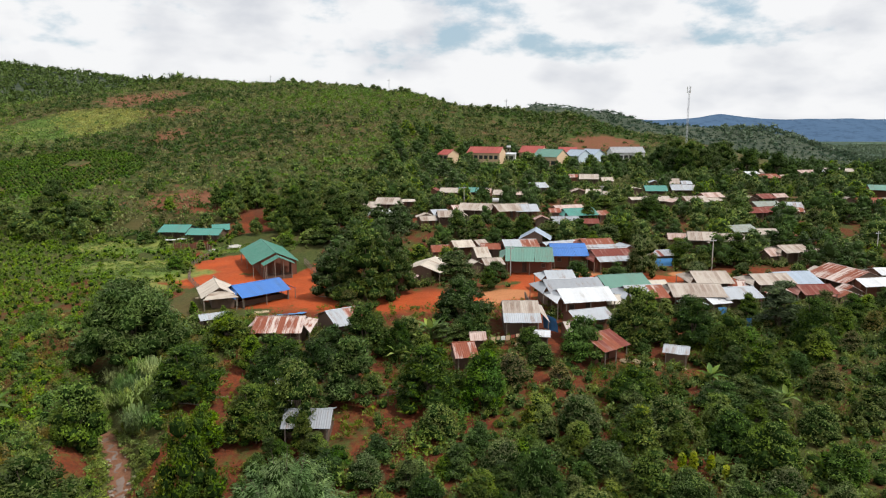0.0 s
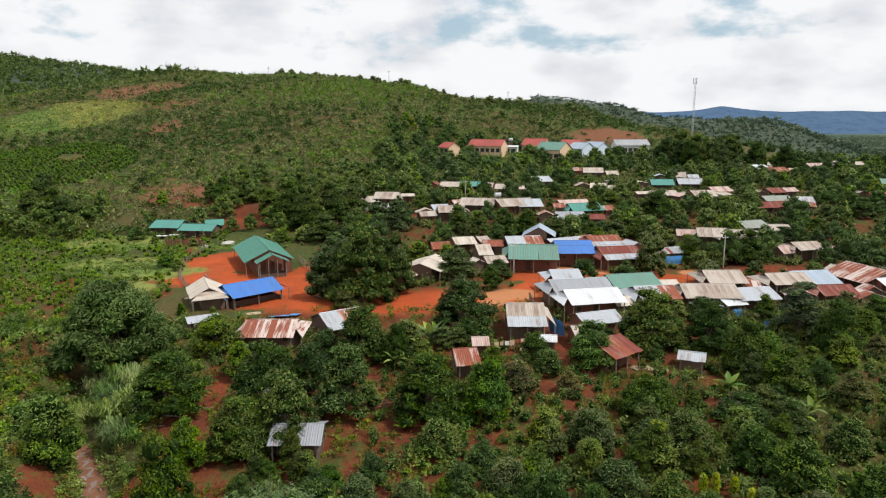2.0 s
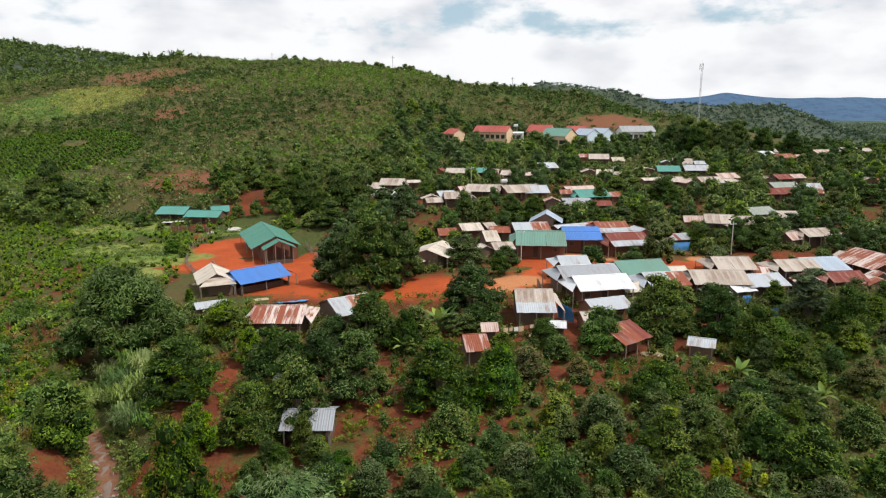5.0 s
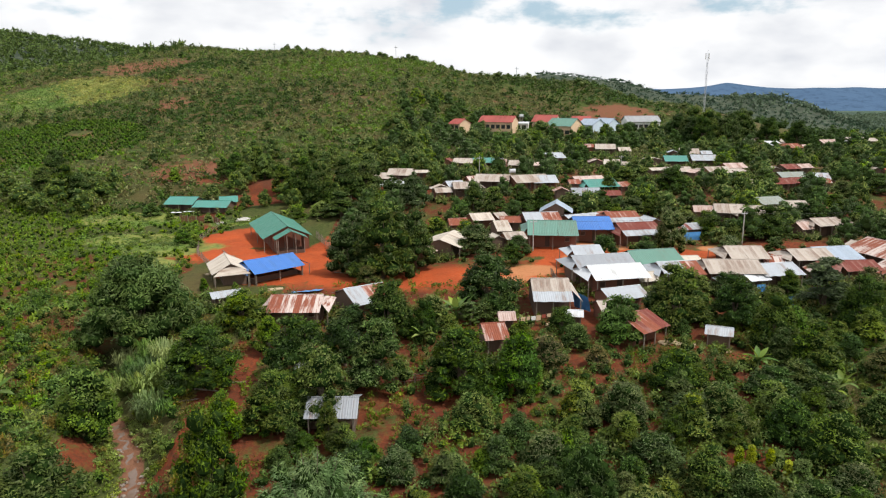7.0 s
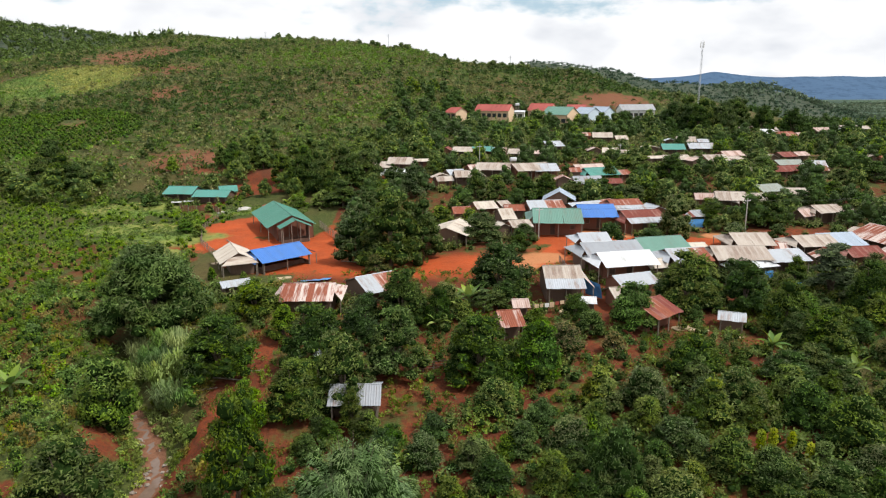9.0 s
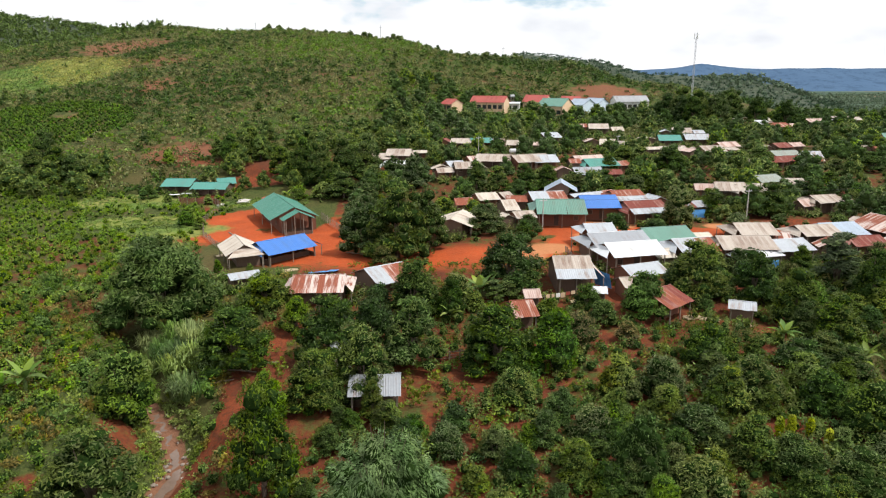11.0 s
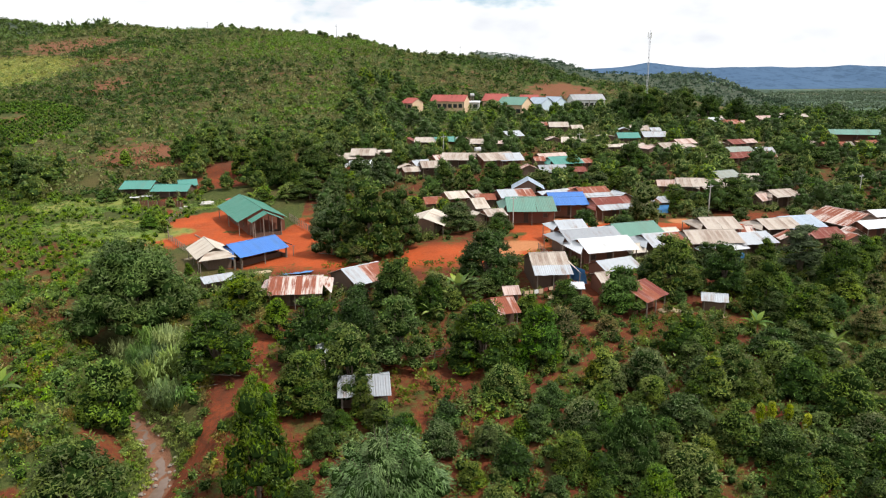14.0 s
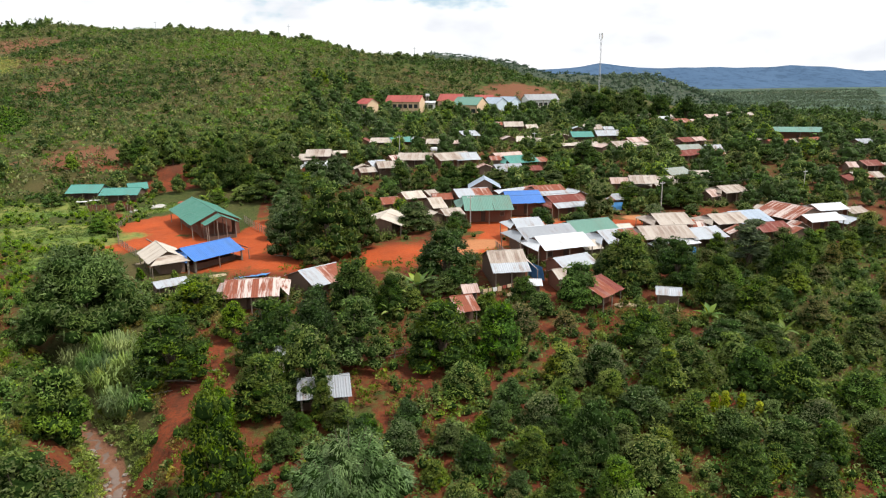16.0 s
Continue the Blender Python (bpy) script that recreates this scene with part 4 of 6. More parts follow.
house(-38.9, 138.9, -66, 18.5, 4.7, 2.5, 4.65, "hallgreen", planks=PLANK_RED, label="long timber hall under a green sheet roof")
house(-34.3, 128.8, -66, 3.0, 3.0, 3.0, 4.45, "hallgreen", airy=True, planks=PLANK, label="gabled porch of the timber hall under green sheets", cat="porch")
house(-40.1, 109.7, -65, 8.6, 2.9, 2.0, 3.55, "cream", skirts="r", planks=PLANK, label="wooden house under a cream weathered sheet roof")
house(-8.8, 119.5, 65, 5.0, 2.6, 1.9, 3.2, "pink", planks=PLANK_RED, label="wooden house under a reddish weathered roof")
house(18.3, 146.0, 80, 6.0, 3.4, 2.4, 4.3, "bluegrey", planks=PLANK, label="gabled house under a blue-grey sheet roof")
house(3.4, 83.6, 5, 2.2, 1.3, 1.6, 2.3, "pink", planks=PLANK, label="small shed with pale sheet walls")
house(12.0, 84.3, -8, 2.3, 1.2, 1.4, 1.9, "white", planks=PLANK, label="small shed under a white sheet roof")
house(28.6, 79.8, -22, 3.2, 1.5, 1.5, 2.1, "pale", planks=PLANK, label="lean-to shed under zinc sheets")
house(-18.6, 68.6, 8, 2.4, 1.3, 2.3, 2.9, "white", planks=PLASTER, label="small whitewashed shed among mango trees")

# small annexes at the ends of the houses
side = random.Random(41)
for x, y, yaw, long, wide in list(SITES):
    if y < 98 or x < -25 or side.random() < 0.42:
        continue
    for end in (-1, 1):
        small = side.uniform(2.6, 4.6)
        d = end * (long / 2 + small / 2 + side.uniform(0.1, 0.8))
        back = side.uniform(-1.2, 1.2)
        ax, ay = x + d * math.cos(radians(yaw)) - back * math.sin(radians(yaw)), y + d * math.sin(radians(yaw)) + back * math.cos(radians(yaw))
        if min(float(off_line(ax, ay, r)) for r in ROADS) < 2.5 or any((ax - hx) ** 2 + (ay - hy) ** 2 < (hr + 0.6) ** 2 for hx, hy, hr in HOMES):
            continue
        tone, words = side.choice((("rust", "rusted red"), ("tan", "dusty tan"), ("pale", "pale zinc"), ("pink", "weathered pinkish"), ("rust_dark", "dark rusted"), ("cream", "cream"), ("rust_pale", "half rusted"), ("tan", "dusty tan")))
        house(ax, ay, yaw + side.choice((0, 90, 0)) + side.uniform(-14, 14), small, side.uniform(1.7, 2.6), side.uniform(1.6, 2.0), side.uniform(2.4, 2.9), tone, planks=side.choice((PLANK, PLANK_RED)), label="small plank annex under a " + words + " sheet roof", near=False, cat="shed", group="village sheds")

# the school on the slope
house(-1.4, 262.0, -50, 6.5, 3.2, 2.8, 4.6, "tile", planks=PLASTER_PEACH, label="cream school house under a red tiled roof", near=False, cat="school", group="school buildings")
house(13.5, 272.0, -24, 14, 4.0, 3.2, 5.5, "tile", planks=PLASTER_PEACH, label="long peach school building under red tiles", near=False, cat="school", group="school buildings")
house(39.0, 273.5, -40, 11.5, 4.8, 3.8, 6.6, "green", planks=PLASTER_PEACH, label="peach gabled school building under a green roof", near=False, cat="school", group="school buildings")
house(33.0, 281.0, -30, 10, 4.0, 3.6, 6.2, "tile", planks=PLASTER_PEACH, label="school building under red tiles", near=False, cat="school", group="school buildings")
house(53.0, 292.0, -55, 9, 4.2, 3.6, 6.0, "bluegrey", planks=PLASTER_BLUE, label="pale blue gabled school building", near=False, cat="school", group="school buildings")
house(60.0, 297.0, -55, 9, 4.2, 3.6, 6.2, "bluegrey", planks=PLASTER_BLUE, label="pale blue gabled school building", near=False, cat="school", group="school buildings")
house(50.0, 300.0, -10, 8, 4.0, 3.6, 6.0, "tile", planks=PLASTER, label="school building under red tiles", near=False, cat="school", group="school buildings")
house(76.5, 306.0, 6, 15, 4.4, 3.5, 5.8, "slate", planks=PLASTER, label="long white school building under a grey roof", near=False, cat="school", group="school buildings")

# ---- mast, poles, fences, tarpaulins ----
def radio_mast(x, y, tall):
    thing = tagged(new("radio_mast"), "tall slim white lattice radio mast with antennas", "radio mast")
    thing.matrix_world = pose(x, y, level(x, y) - 0.5)
    w = 0.42
    corners = [(w * math.cos(a), w * math.sin(a)) for a in (0.3, 0.3 + math.tau / 3, 0.3 + 2 * math.tau / 3)]
    for cx, cy in corners:
        bm = bmesh.new()
        tube(bm, [(cx, cy, 0), (cx * 0.75, cy * 0.75, tall)], [0.06, 0.045], 5)
        part("leg", bm, STEEL, thing)
    for i in range(int(tall / 1.6)):
        z = i * 1.6
        bm = bmesh.new()
        for k in range(3):
            a, b = corners[k], corners[(k + 1) % 3]
            tube(bm, [(a[0] * 0.9, a[1] * 0.9, z), (b[0] * 0.9, b[1] * 0.9, z + 1.6)], [0.025, 0.025], 4)
            tube(bm, [(a[0] * 0.9, a[1] * 0.9, z), (b[0] * 0.9, b[1] * 0.9, z)], [0.025, 0.025], 4)
        part("bracing", bm, STEEL, thing)
    for k in range(3):
        a = 0.8 + k * math.tau / 3
        part("antenna", boxes((-0.15, -0.1, tall - 2.2, 0.15, 0.1, tall + 0.2)), PLASTER, thing, "white panel antenna", (0.8 * math.cos(a), 0.8 * math.sin(a), 0), (0, 0, a))
    bm = bmesh.new()
    tube(bm, [(0, 0, tall - 0.5), (0, 0, tall + 1.5)], [0.05, 0.02], 5)
    part("lightning_rod", bm, STEEL, thing)


radio_mast(97.8, 290.5, 33.2)


def pole(x, y, tall):
    thing = tagged(new("power_pole"), "pale concrete power pole with a crossarm", "power pole", "power poles")
    thing.matrix_world = pose(x, y, level(x, y) - 0.3, 0, 0, 20)
    bm = bmesh.new()
    tube(bm, [(0, 0, -0.3), (0, 0, tall)], [0.12, 0.08], 8)
    part("shaft", bm, CONCRETE, thing)
    part("crossarm", boxes((-0.7, -0.05, tall - 0.5, 0.7, 0.05, tall - 0.38)), STEEL, thing)
    for px in (-0.6, 0, 0.6):
        bm = bmesh.new()
        tube(bm, [(px, 0, tall - 0.38), (px, 0, tall - 0.22)], [0.05, 0.03], 6)
        part("insulator", bm, PLASTER, thing)
    return Vector((x, y, level(x, y) - 0.3 + tall - 0.22))


tops = [pole(*p) for p in ((51.4, 130.4, 6.6), (3.2, 181.5, 6.4), (42.8, 194.4, 6.0), (89.2, 139.8, 6.8), (11.0, 123.2, 6.0))]


def cable(a, b, sag):
    bm = bmesh.new()
    tube(bm, [a.lerp(b, s) - Vector((0, 0, sag * 4 * s * (1 - s))) for s in np.linspace(0, 1, 13)], [0.02] * 13, 4)
    part_of = part("power_cable", bm, WIRE, None)
    tagged(part_of, "thin dark overhead power cable between poles", "cable", "power cables")


for a, b, sag in ((tops[4], tops[0], 0.7), (tops[0], tops[3], 0.9), (tops[1], tops[2], 0.9)):
    cable(a, b, sag)


def fence(points, tall, step, boards, label):
    """Posts along a line of points; boards: upright boards between them, else three rails."""
    thing = tagged(new("fence"), label, "fence", "fences")
    rng = random.Random(len(points) * 7 + round(tall * 10))
    for (ax, ay), (bx, by) in zip(points, points[1:]):
        run = math.hypot(bx - ax, by - ay)
        turn = math.atan2(by - ay, bx - ax)
        n = max(1, round(run / step))
        for i in range(n + 1):
            s = i / n
            px, py = ax + (bx - ax) * s, ay + (by - ay) * s
            h = tall * rng.uniform(0.85, 1.12)
            if boards and i % 6:
                part("board", boxes((-step * 0.44, -0.015, -0.2, step * 0.44, 0.015, h)), PLANK_RED, thing, "", (px, py, level(px, py)), (rng.uniform(-0.04, 0.04), rng.uniform(-0.05, 0.05), turn))
            else:
                part("post", boxes((-0.06, -0.06, -0.4, 0.06, 0.06, h + 0.1)), POST, thing, "", (px, py, level(px, py)), (rng.uniform(-0.05, 0.05), rng.uniform(-0.05, 0.05), turn))
        if not boards:
            for q in (0.3, 0.6, 0.9):
                bm = bmesh.new()
                tube(bm, [(ax + (bx - ax) * s, ay + (by - ay) * s, level(ax + (bx - ax) * s, ay + (by - ay) * s) + tall * q) for s in np.linspace(0, 1, 6)], [0.03] * 6, 4)
                part("rail", bm, POST, thing)


fence([(-66.7, 157.7), (-58.5, 158.0), (-56.5, 155.0)], 1.5, 0.32, True, "upright fence of reddish rough boards")
fence([(-55.3, 153.0), (-55.9, 140.7), (-51.7, 127.3), (-46.0, 118.0)], 1.2, 1.4, False, "low fence of rough posts and rails round the yard")
fence([(-31.5, 140.0), (-27.3, 131.1), (-20.7, 115.7)], 1.4, 1.2, False, "fence of grey posts and rails beside the hall")
fence([(44.0, 118.0), (52.0, 119.5), (60.0, 121.0)], 1.2, 1.3, False, "fence of posts and rails by the village road")
fence([(12.2, 99.0), (12.0, 106.0)], 1.1, 1.0, False, "short fence of posts beside the lane")
fence([(-9.5, 69.0), (-4.0, 70.5), (1.0, 70.0)], 1.1, 1.2, False, "short fence of thin stakes among the trees")


def tarpaulin(name, a, b, c, d, label, folds=0.12):
    """A slack sheet between four corners."""
    a, b, c, d = (Vector(p) for p in (a, b, c, d))
    verts, faces, n = [], [], 12
    for i in range(n + 1):
        for j in range(n + 1):
            s, t = i / n, j / n
            p = a.lerp(b, s).lerp(d.lerp(c, s), t)
            w = noise.noise(p * 1.3) * folds + math.sin(s * 19) * folds * 0.35
            out = (b - a).cross(d - a).normalized()
            verts.append(p + out * w)
    m = n + 1
    for i in range(n):
        for j in range(n):
            faces.append((i * m + j, i * m + m + j, i * m + m + j + 1, i * m + j + 1))
    me = mesh_of(name, verts, faces, TARP_BLUE)
    me.shade_smooth()
    return tagged(new(name, me), label, "tarpaulin", "tarpaulins")


def on(x, y, z):
    return (x, y, level(x, y) + z)


tarpaulin("tarpaulin", on(12.9, 91.0, 2.2), on(14.6, 88.9, 1.9), on(14.9, 88.6, 0.05), on(13.1, 90.6, 0.05), "blue tarpaulin hung between two houses")
tarpaulin("tarpaulin", on(-28.2, 100.4, 0.35), on(-23.4, 101.8, 0.35), on(-23.2, 103.0, 0.15), on(-28.0, 101.9, 0.15), "blue tarpaulin spread over the yard's edge")
tarpaulin("tarpaulin", on(37.6, 130.5, 1.7), on(44.4, 133.2, 1.7), on(44.4, 133.0, 0.1), on(37.6, 130.3, 0.1), "blue tarpaulin wall of a stall", 0.25)
tarpaulin("tarpaulin", on(40.3, 97.2, 1.7), on(41.6, 97.4, 1.7), on(41.6, 97.2, 0.1), on(40.3, 97.0, 0.1), "blue tarpaulin hung under a roof edge")
tarpaulin("tarpaulin", on(43.0, 93.4, 1.2), on(43.9, 93.6, 1.2), on(43.9, 93.3, 0.1), on(43.0, 93.1, 0.1), "small blue tarpaulin at a shed")
house(41.2, 134.6, 18, 7.0, 2.2, 1.9, 2.7, "grey", mixed="rust_dark", planks=PLANK, label="low stall under patched grey and rusty sheets")


def board_stack(x, y, yaw, n):
    thing = tagged(new("board_stack"), "stack of pale sawn boards on the ground", "board stack", "board stacks")
    thing.matrix_world = pose(x, y, level(x, y), 0, 0, yaw)
    rng = random.Random(n)
    for i in range(n):
        part("board", boxes((-1.1, -0.14, 0, 1.1, 0.14, 0.05)), PALE_BOARD, thing, "", (rng.uniform(-0.15, 0.15), (i % 4) * 0.30 - 0.45, 0.02 + (i // 4) * 0.056), (0, 0, rng.uniform(-0.06, 0.06)))



for x, y, yaw, n in ((22.6, 79.6, 20, 12), (24.4, 79.0, -12, 16), (28.0, 77.6, 8, 12), (-16.4, 86.6, 30, 9), (9.4, 84.4, 50, 8), (-44.0, 113.0, 60, 9), (-31.0, 104.0, 25, 8)):
    board_stack(x, y, yaw, n)


def water_tank(x, y, stand, label):
    thing = tagged(new("water_tank"), label, "water tank", "water tanks")
    thing.matrix_world = pose(x, y, level(x, y), 0, 0, 15)
    for sx in (-0.5, 0.5):
        for sy in (-0.4, 0.4):
            part("leg", boxes((sx - 0.06, sy - 0.06, -0.4, sx + 0.06, sy + 0.06, stand)), POST, thing)
    bm = bmesh.new()
    tube(bm, [(-0.85, 0, stand + 0.5), (-0.75, 0, stand + 0.5), (0.75, 0, stand + 0.5), (0.85, 0, stand + 0.5)], [0.3, 0.5, 0.5, 0.3], 14)
    part("drum", bm, STEEL, thing)


water_tank(11.2, 174.0, 3.0, "steel water tank on a wooden stand")
water_tank(22.5, 276.0, 5.0, "steel water tank beside the school")
house(22.5, 274.5, -10, 6.0, 2.6, 3.0, 3.5, "white", planks=PLASTER, label="small white school annex with a low roof", near=False, cat="school", group="school buildings")


def table(x, y, yaw):
    thing = tagged(new("table"), "white table standing before the huts", "table", "white tables")
    thing.matrix_world = pose(x, y, level(x, y), 0, 0, yaw)
    part("tabletop", boxes((-1.2, -0.6, 0.72, 1.2, 0.6, 0.80)), PLASTER, thing)
    for sx in (-1.05, 1.05):
        for sy in (-0.5, 0.5):
            part("leg", boxes((sx - 0.04, sy - 0.04, -0.2, sx + 0.04, sy + 0.04, 0.72)), POST, thing)


table(-70.2, 164.8, 0)
table(-67.6, 166.0, 12)


def log(x, y, yaw, long):
    bm = bmesh.new()
    tube(bm, [(-long / 2, 0, 0.1), (0, 0.05, 0.13), (long / 2, 0, 0.1)], [0.10, 0.09, 0.07], 6)
    thing = part("log", bm, POST, None)
    thing.matrix_world = pose(x, y, level(x, y), 0, 0, yaw)
    tagged(thing, "grey felled log lying on red earth", "log", "felled logs")


for x, y, yaw, long in ((-27.5, 69.5, 8, 4.0), (-29.0, 67.8, -12, 3.2), (-46.5, 128, -60, 5.0), (-24, 118, 30, 2.5), (-30.5, 66, 20, 2.6), (-22, 113, -20, 3.0)):
    log(x, y, yaw, long)

def stone(x, y, r, seed):
    rng = random.Random(seed)
    bm = bmesh.new()
    bmesh.ops.create_icosphere(bm, subdivisions=2, radius=r)
    for v in bm.verts:
        v.co *= 1 + 0.5 * noise.noise(v.co * 1.6 / r + Vector((seed, 0, 0)))
        v.co.z *= 0.6
    thing = part("stone", bm, STONE, None)
    thing.matrix_world = pose(x, y, level(x, y) + r * 0.25, 0, 0, rng.uniform(0, 360))
    tagged(thing, "grey stone in the muddy stream bed", "stone", "stream stones")


pebbles = random.Random(19)
for k in range(46):
    s = pebbles.uniform(0, 5.99)
    (ax, ay), (bx, by) = STREAM[1 + int(s)], STREAM[2 + int(s)]
    stone(ax + (bx - ax) * (s % 1) + pebbles.choice((-1, 1)) * pebbles.uniform(0.5, 1.3), ay + (by - ay) * (s % 1) + pebbles.uniform(-0.4, 0.4), pebbles.uniform(0.08, 0.26), k)


def crest_pole(x, y, tall):
    thing = tagged(new("crest_pole"), "thin grey steel pole on the hill crest", "pole", "crest poles")
    thing.matrix_world = pose(x, y, level(x, y) - 0.5)
    bm = bmesh.new()
    tube(bm, [(0, 0, 0), (0, 0, tall)], [0.22, 0.12], 6)
    part("shaft", bm, STEEL, thing)
    part("crossarm", boxes((-1.0, -0.08, tall - 1.2, 1.0, 0.08, tall - 1.0)), STEEL, thing)


for x, y, tall in CREST_POLES:
    crest_pole(x, y, tall)

def sand_heap(x, y, r, words, mat):
    bm = bmesh.new()
    bmesh.ops.create_icosphere(bm, subdivisions=3, radius=r)
    for v in bm.verts:
        v.co *= 1 + 0.35 * noise.noise(v.co * 1.3 / r + Vector((x, y, 0)))
        v.co.z = max(v.co.z, -0.2 * r) * 0.35
    thing = part("sand_mound", bm, mat, None)
    thing.matrix_world = pose(x, y, level(x, y) + 0.02)
    tagged(thing, words, "mound", "yard mounds")


sand_heap(-52.0, 158.0, 1.9, "low mound of pale sand by the yard", CONCRETE)
sand_heap(-56.5, 156.5, 1.2, "small mound of pale sand by the yard", CONCRETE)
sand_heap(-47.5, 160.5, 1.0, "mound of reddish rubble behind the hall", TILE_RED)


def clothes_line(a, b, n):
    thing = tagged(new("clothes_line"), "washing line with small coloured cloths between posts", "clothes line")
    (ax, ay), (bx, by) = a, b
    rng = random.Random(6)
    for px, py in (a, b):
        part("post", boxes((-0.05, -0.05, -0.3, 0.05, 0.05, 1.8)), POST, thing, "", (px, py, level(px, py)))
    ends = Vector((ax, ay, level(ax, ay) + 1.7)), Vector((bx, by, level(bx, by) + 1.7))
    bm = bmesh.new()
    tube(bm, [ends[0].lerp(ends[1], s) - Vector((0, 0, 0.5 * s * (1 - s))) for s in np.linspace(0, 1, 7)], [0.015] * 7, 4)
    part("line", bm, WIRE, thing)
    turn = math.atan2(by - ay, bx - ax)
    for i in range(n):
        s = (i + 0.7) / (n + 0.4)
        p = ends[0].lerp(ends[1], s) - Vector((0, 0, 0.5 * s * (1 - s)))
        w, h = rng.uniform(0.2, 0.32), rng.uniform(0.4, 0.75)
        part("cloth", boxes((-w, -0.012, -h, w, 0.012, 0.02)), rng.choice((PLASTER, TARP_BLUE, TILE_RED, PLASTER_PEACH)), thing, "", p, (rng.uniform(-0.1, 0.1), 0, turn))


clothes_line((5.0, 83.0), (10.6, 84.6), 8)

# ---- trees and plants ----
def leaf_cloud(rng, lobes, count, size, droop=0.3, slim=0.42, inner=0.82, sweep=0.0):
    """Leaves on the skins of many lobes (x, y, z, r), each a blade of its own; sweep: how far they point away from the stem."""
    lobes = np.array(lobes)
    pick = rng.choice(len(lobes), count, p=lobes[:, 3] ** 2 / np.sum(lobes[:, 3] ** 2))
    d = rng.normal(size=(count, 3))
    d[:, 2] = np.abs(d[:, 2]) * 0.9 + d[:, 2] * 0.35
    d /= np.linalg.norm(d, axis=1)[:, None]
    c = lobes[pick, :3] + d * (lobes[pick, 3] * rng.uniform(inner, 1.08, count))[:, None] * np.array([1, 1, 0.85])
    along = rng.normal(size=(count, 3)) * (0.8 - 0.5 * min(1, sweep)) + d * 0.7
    along[:, :2] += sweep * c[:, :2] / (np.linalg.norm(c[:, :2], axis=1)[:, None] + 1e-3)
    along[:, 2] -= droop
    along /= np.linalg.norm(along, axis=1)[:, None]
    side = np.cross(along, d + rng.normal(size=(count, 3)) * 0.45)
    side /= np.linalg.norm(side, axis=1)[:, None] + 1e-6
    s = size * rng.uniform(0.6, 1.35, count)[:, None]
    verts = np.stack([c - along * s * 0.5 + side * s * slim * 0.5, c - along * s * 0.5 - side * s * slim * 0.5, c + along * s * 0.5], 1).reshape(-1, 3)
    faces = np.arange(count * 3).reshape(-1, 3)
    return verts, faces


def lump(rng, lobes, shrink=0.7):
    """Low inner bodies that close the crown."""
    bm = bmesh.new()
    bmesh.ops.create_icosphere(bm, subdivisions=1, radius=1)
    v0 = np.array([v.co[:] for v in bm.verts])
    f0 = np.array([[v.index for v in f.verts] for f in bm.faces])
    bm.free()
    vs, fs = [], []
    for i, (x, y, z, r) in enumerate(lobes):
        vs.append(v0 * r * shrink * rng.uniform(0.85, 1.1, (len(v0), 1)) * (1, 1, 0.85) + (x, y, z))
        fs.append(f0 + i * len(v0))
    return np.concatenate(vs), np.concatenate(fs)


def crown_mesh(name, seed, lobes, count, size, mat, **how):
    rng = np.random.default_rng(seed)
    v, f = leaf_cloud(rng, lobes, count, size, **how)
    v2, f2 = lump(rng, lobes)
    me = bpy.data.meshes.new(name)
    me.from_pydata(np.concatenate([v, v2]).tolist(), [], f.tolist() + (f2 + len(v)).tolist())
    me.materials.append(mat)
    me.materials.append(CORE_SHADE)
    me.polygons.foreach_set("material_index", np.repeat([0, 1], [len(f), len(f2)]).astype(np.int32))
    return me


def dome(rng, n, tall, wide, low=0.35, r=(0.28, 0.45)):
    """Lobes over a dome of that height and half width (1 = 1 m)."""
    out = [(0, 0, tall * (low + 1) / 2, wide * 0.62)]
    for i in range(n):
        a, s = i * 2.4 + rng.uniform(-0.4, 0.4), math.sqrt((i + 0.5) / n)
        q = rng.uniform(*r) * wide
        z = low * tall + (tall - low * tall) * (1 - s ** 2.2) * rng.uniform(0.75, 1.0)
        out.append((math.cos(a) * s * (wide - q * 0.8), math.sin(a) * s * (wide - q * 0.8), max(z - q * 0.5, low * tall * 0.8), q))
    for i in range(n // 2):  # the skirt of low boughs
        a, q = i * math.tau / (n // 2) + rng.uniform(-0.3, 0.3), rng.uniform(*r) * wide
        s = rng.uniform(0.62, 0.98)
        out.append((math.cos(a) * s * (wide - q * 0.8), math.sin(a) * s * (wide - q * 0.8), low * tall * rng.uniform(0.9, 1.6) + tall * rng.uniform(0, 0.22), q))
    return out


def tree_kind(seed, mat, tall=1.0, wide=0.42, lobes=11, count=2200, size=0.06, low=0.35, label="", r=(0.28, 0.45), **how):
    """A tree of unit height about: trunk with limbs, and a crown."""
    rng = np.random.default_rng(seed)
    thing = tagged(new("tree"), label, "tree", "village trees")
    spots = dome(rng, lobes, tall, wide, low, r)
    bm = bmesh.new()
    tube(bm, [(0, 0, -0.12), (0.01, 0, 0.1), (-0.01, 0.01, low * 0.8), (0, 0, low + 0.2)], [0.034, 0.026, 0.02, 0.012], 6)
    for x, y, z, r in spots[1:7]:
        tube(bm, [(0, 0, low * rng.uniform(0.5, 0.9)), (x * 0.5, y * 0.5, low + (z - low) * 0.4), (x, y, z)], [0.013, 0.009, 0.004], 4)
    part("trunk", bm, BARK, thing)
    part("crown", crown_mesh("crown", seed + 1, spots, count, size, mat, **how), None, thing)
    return thing


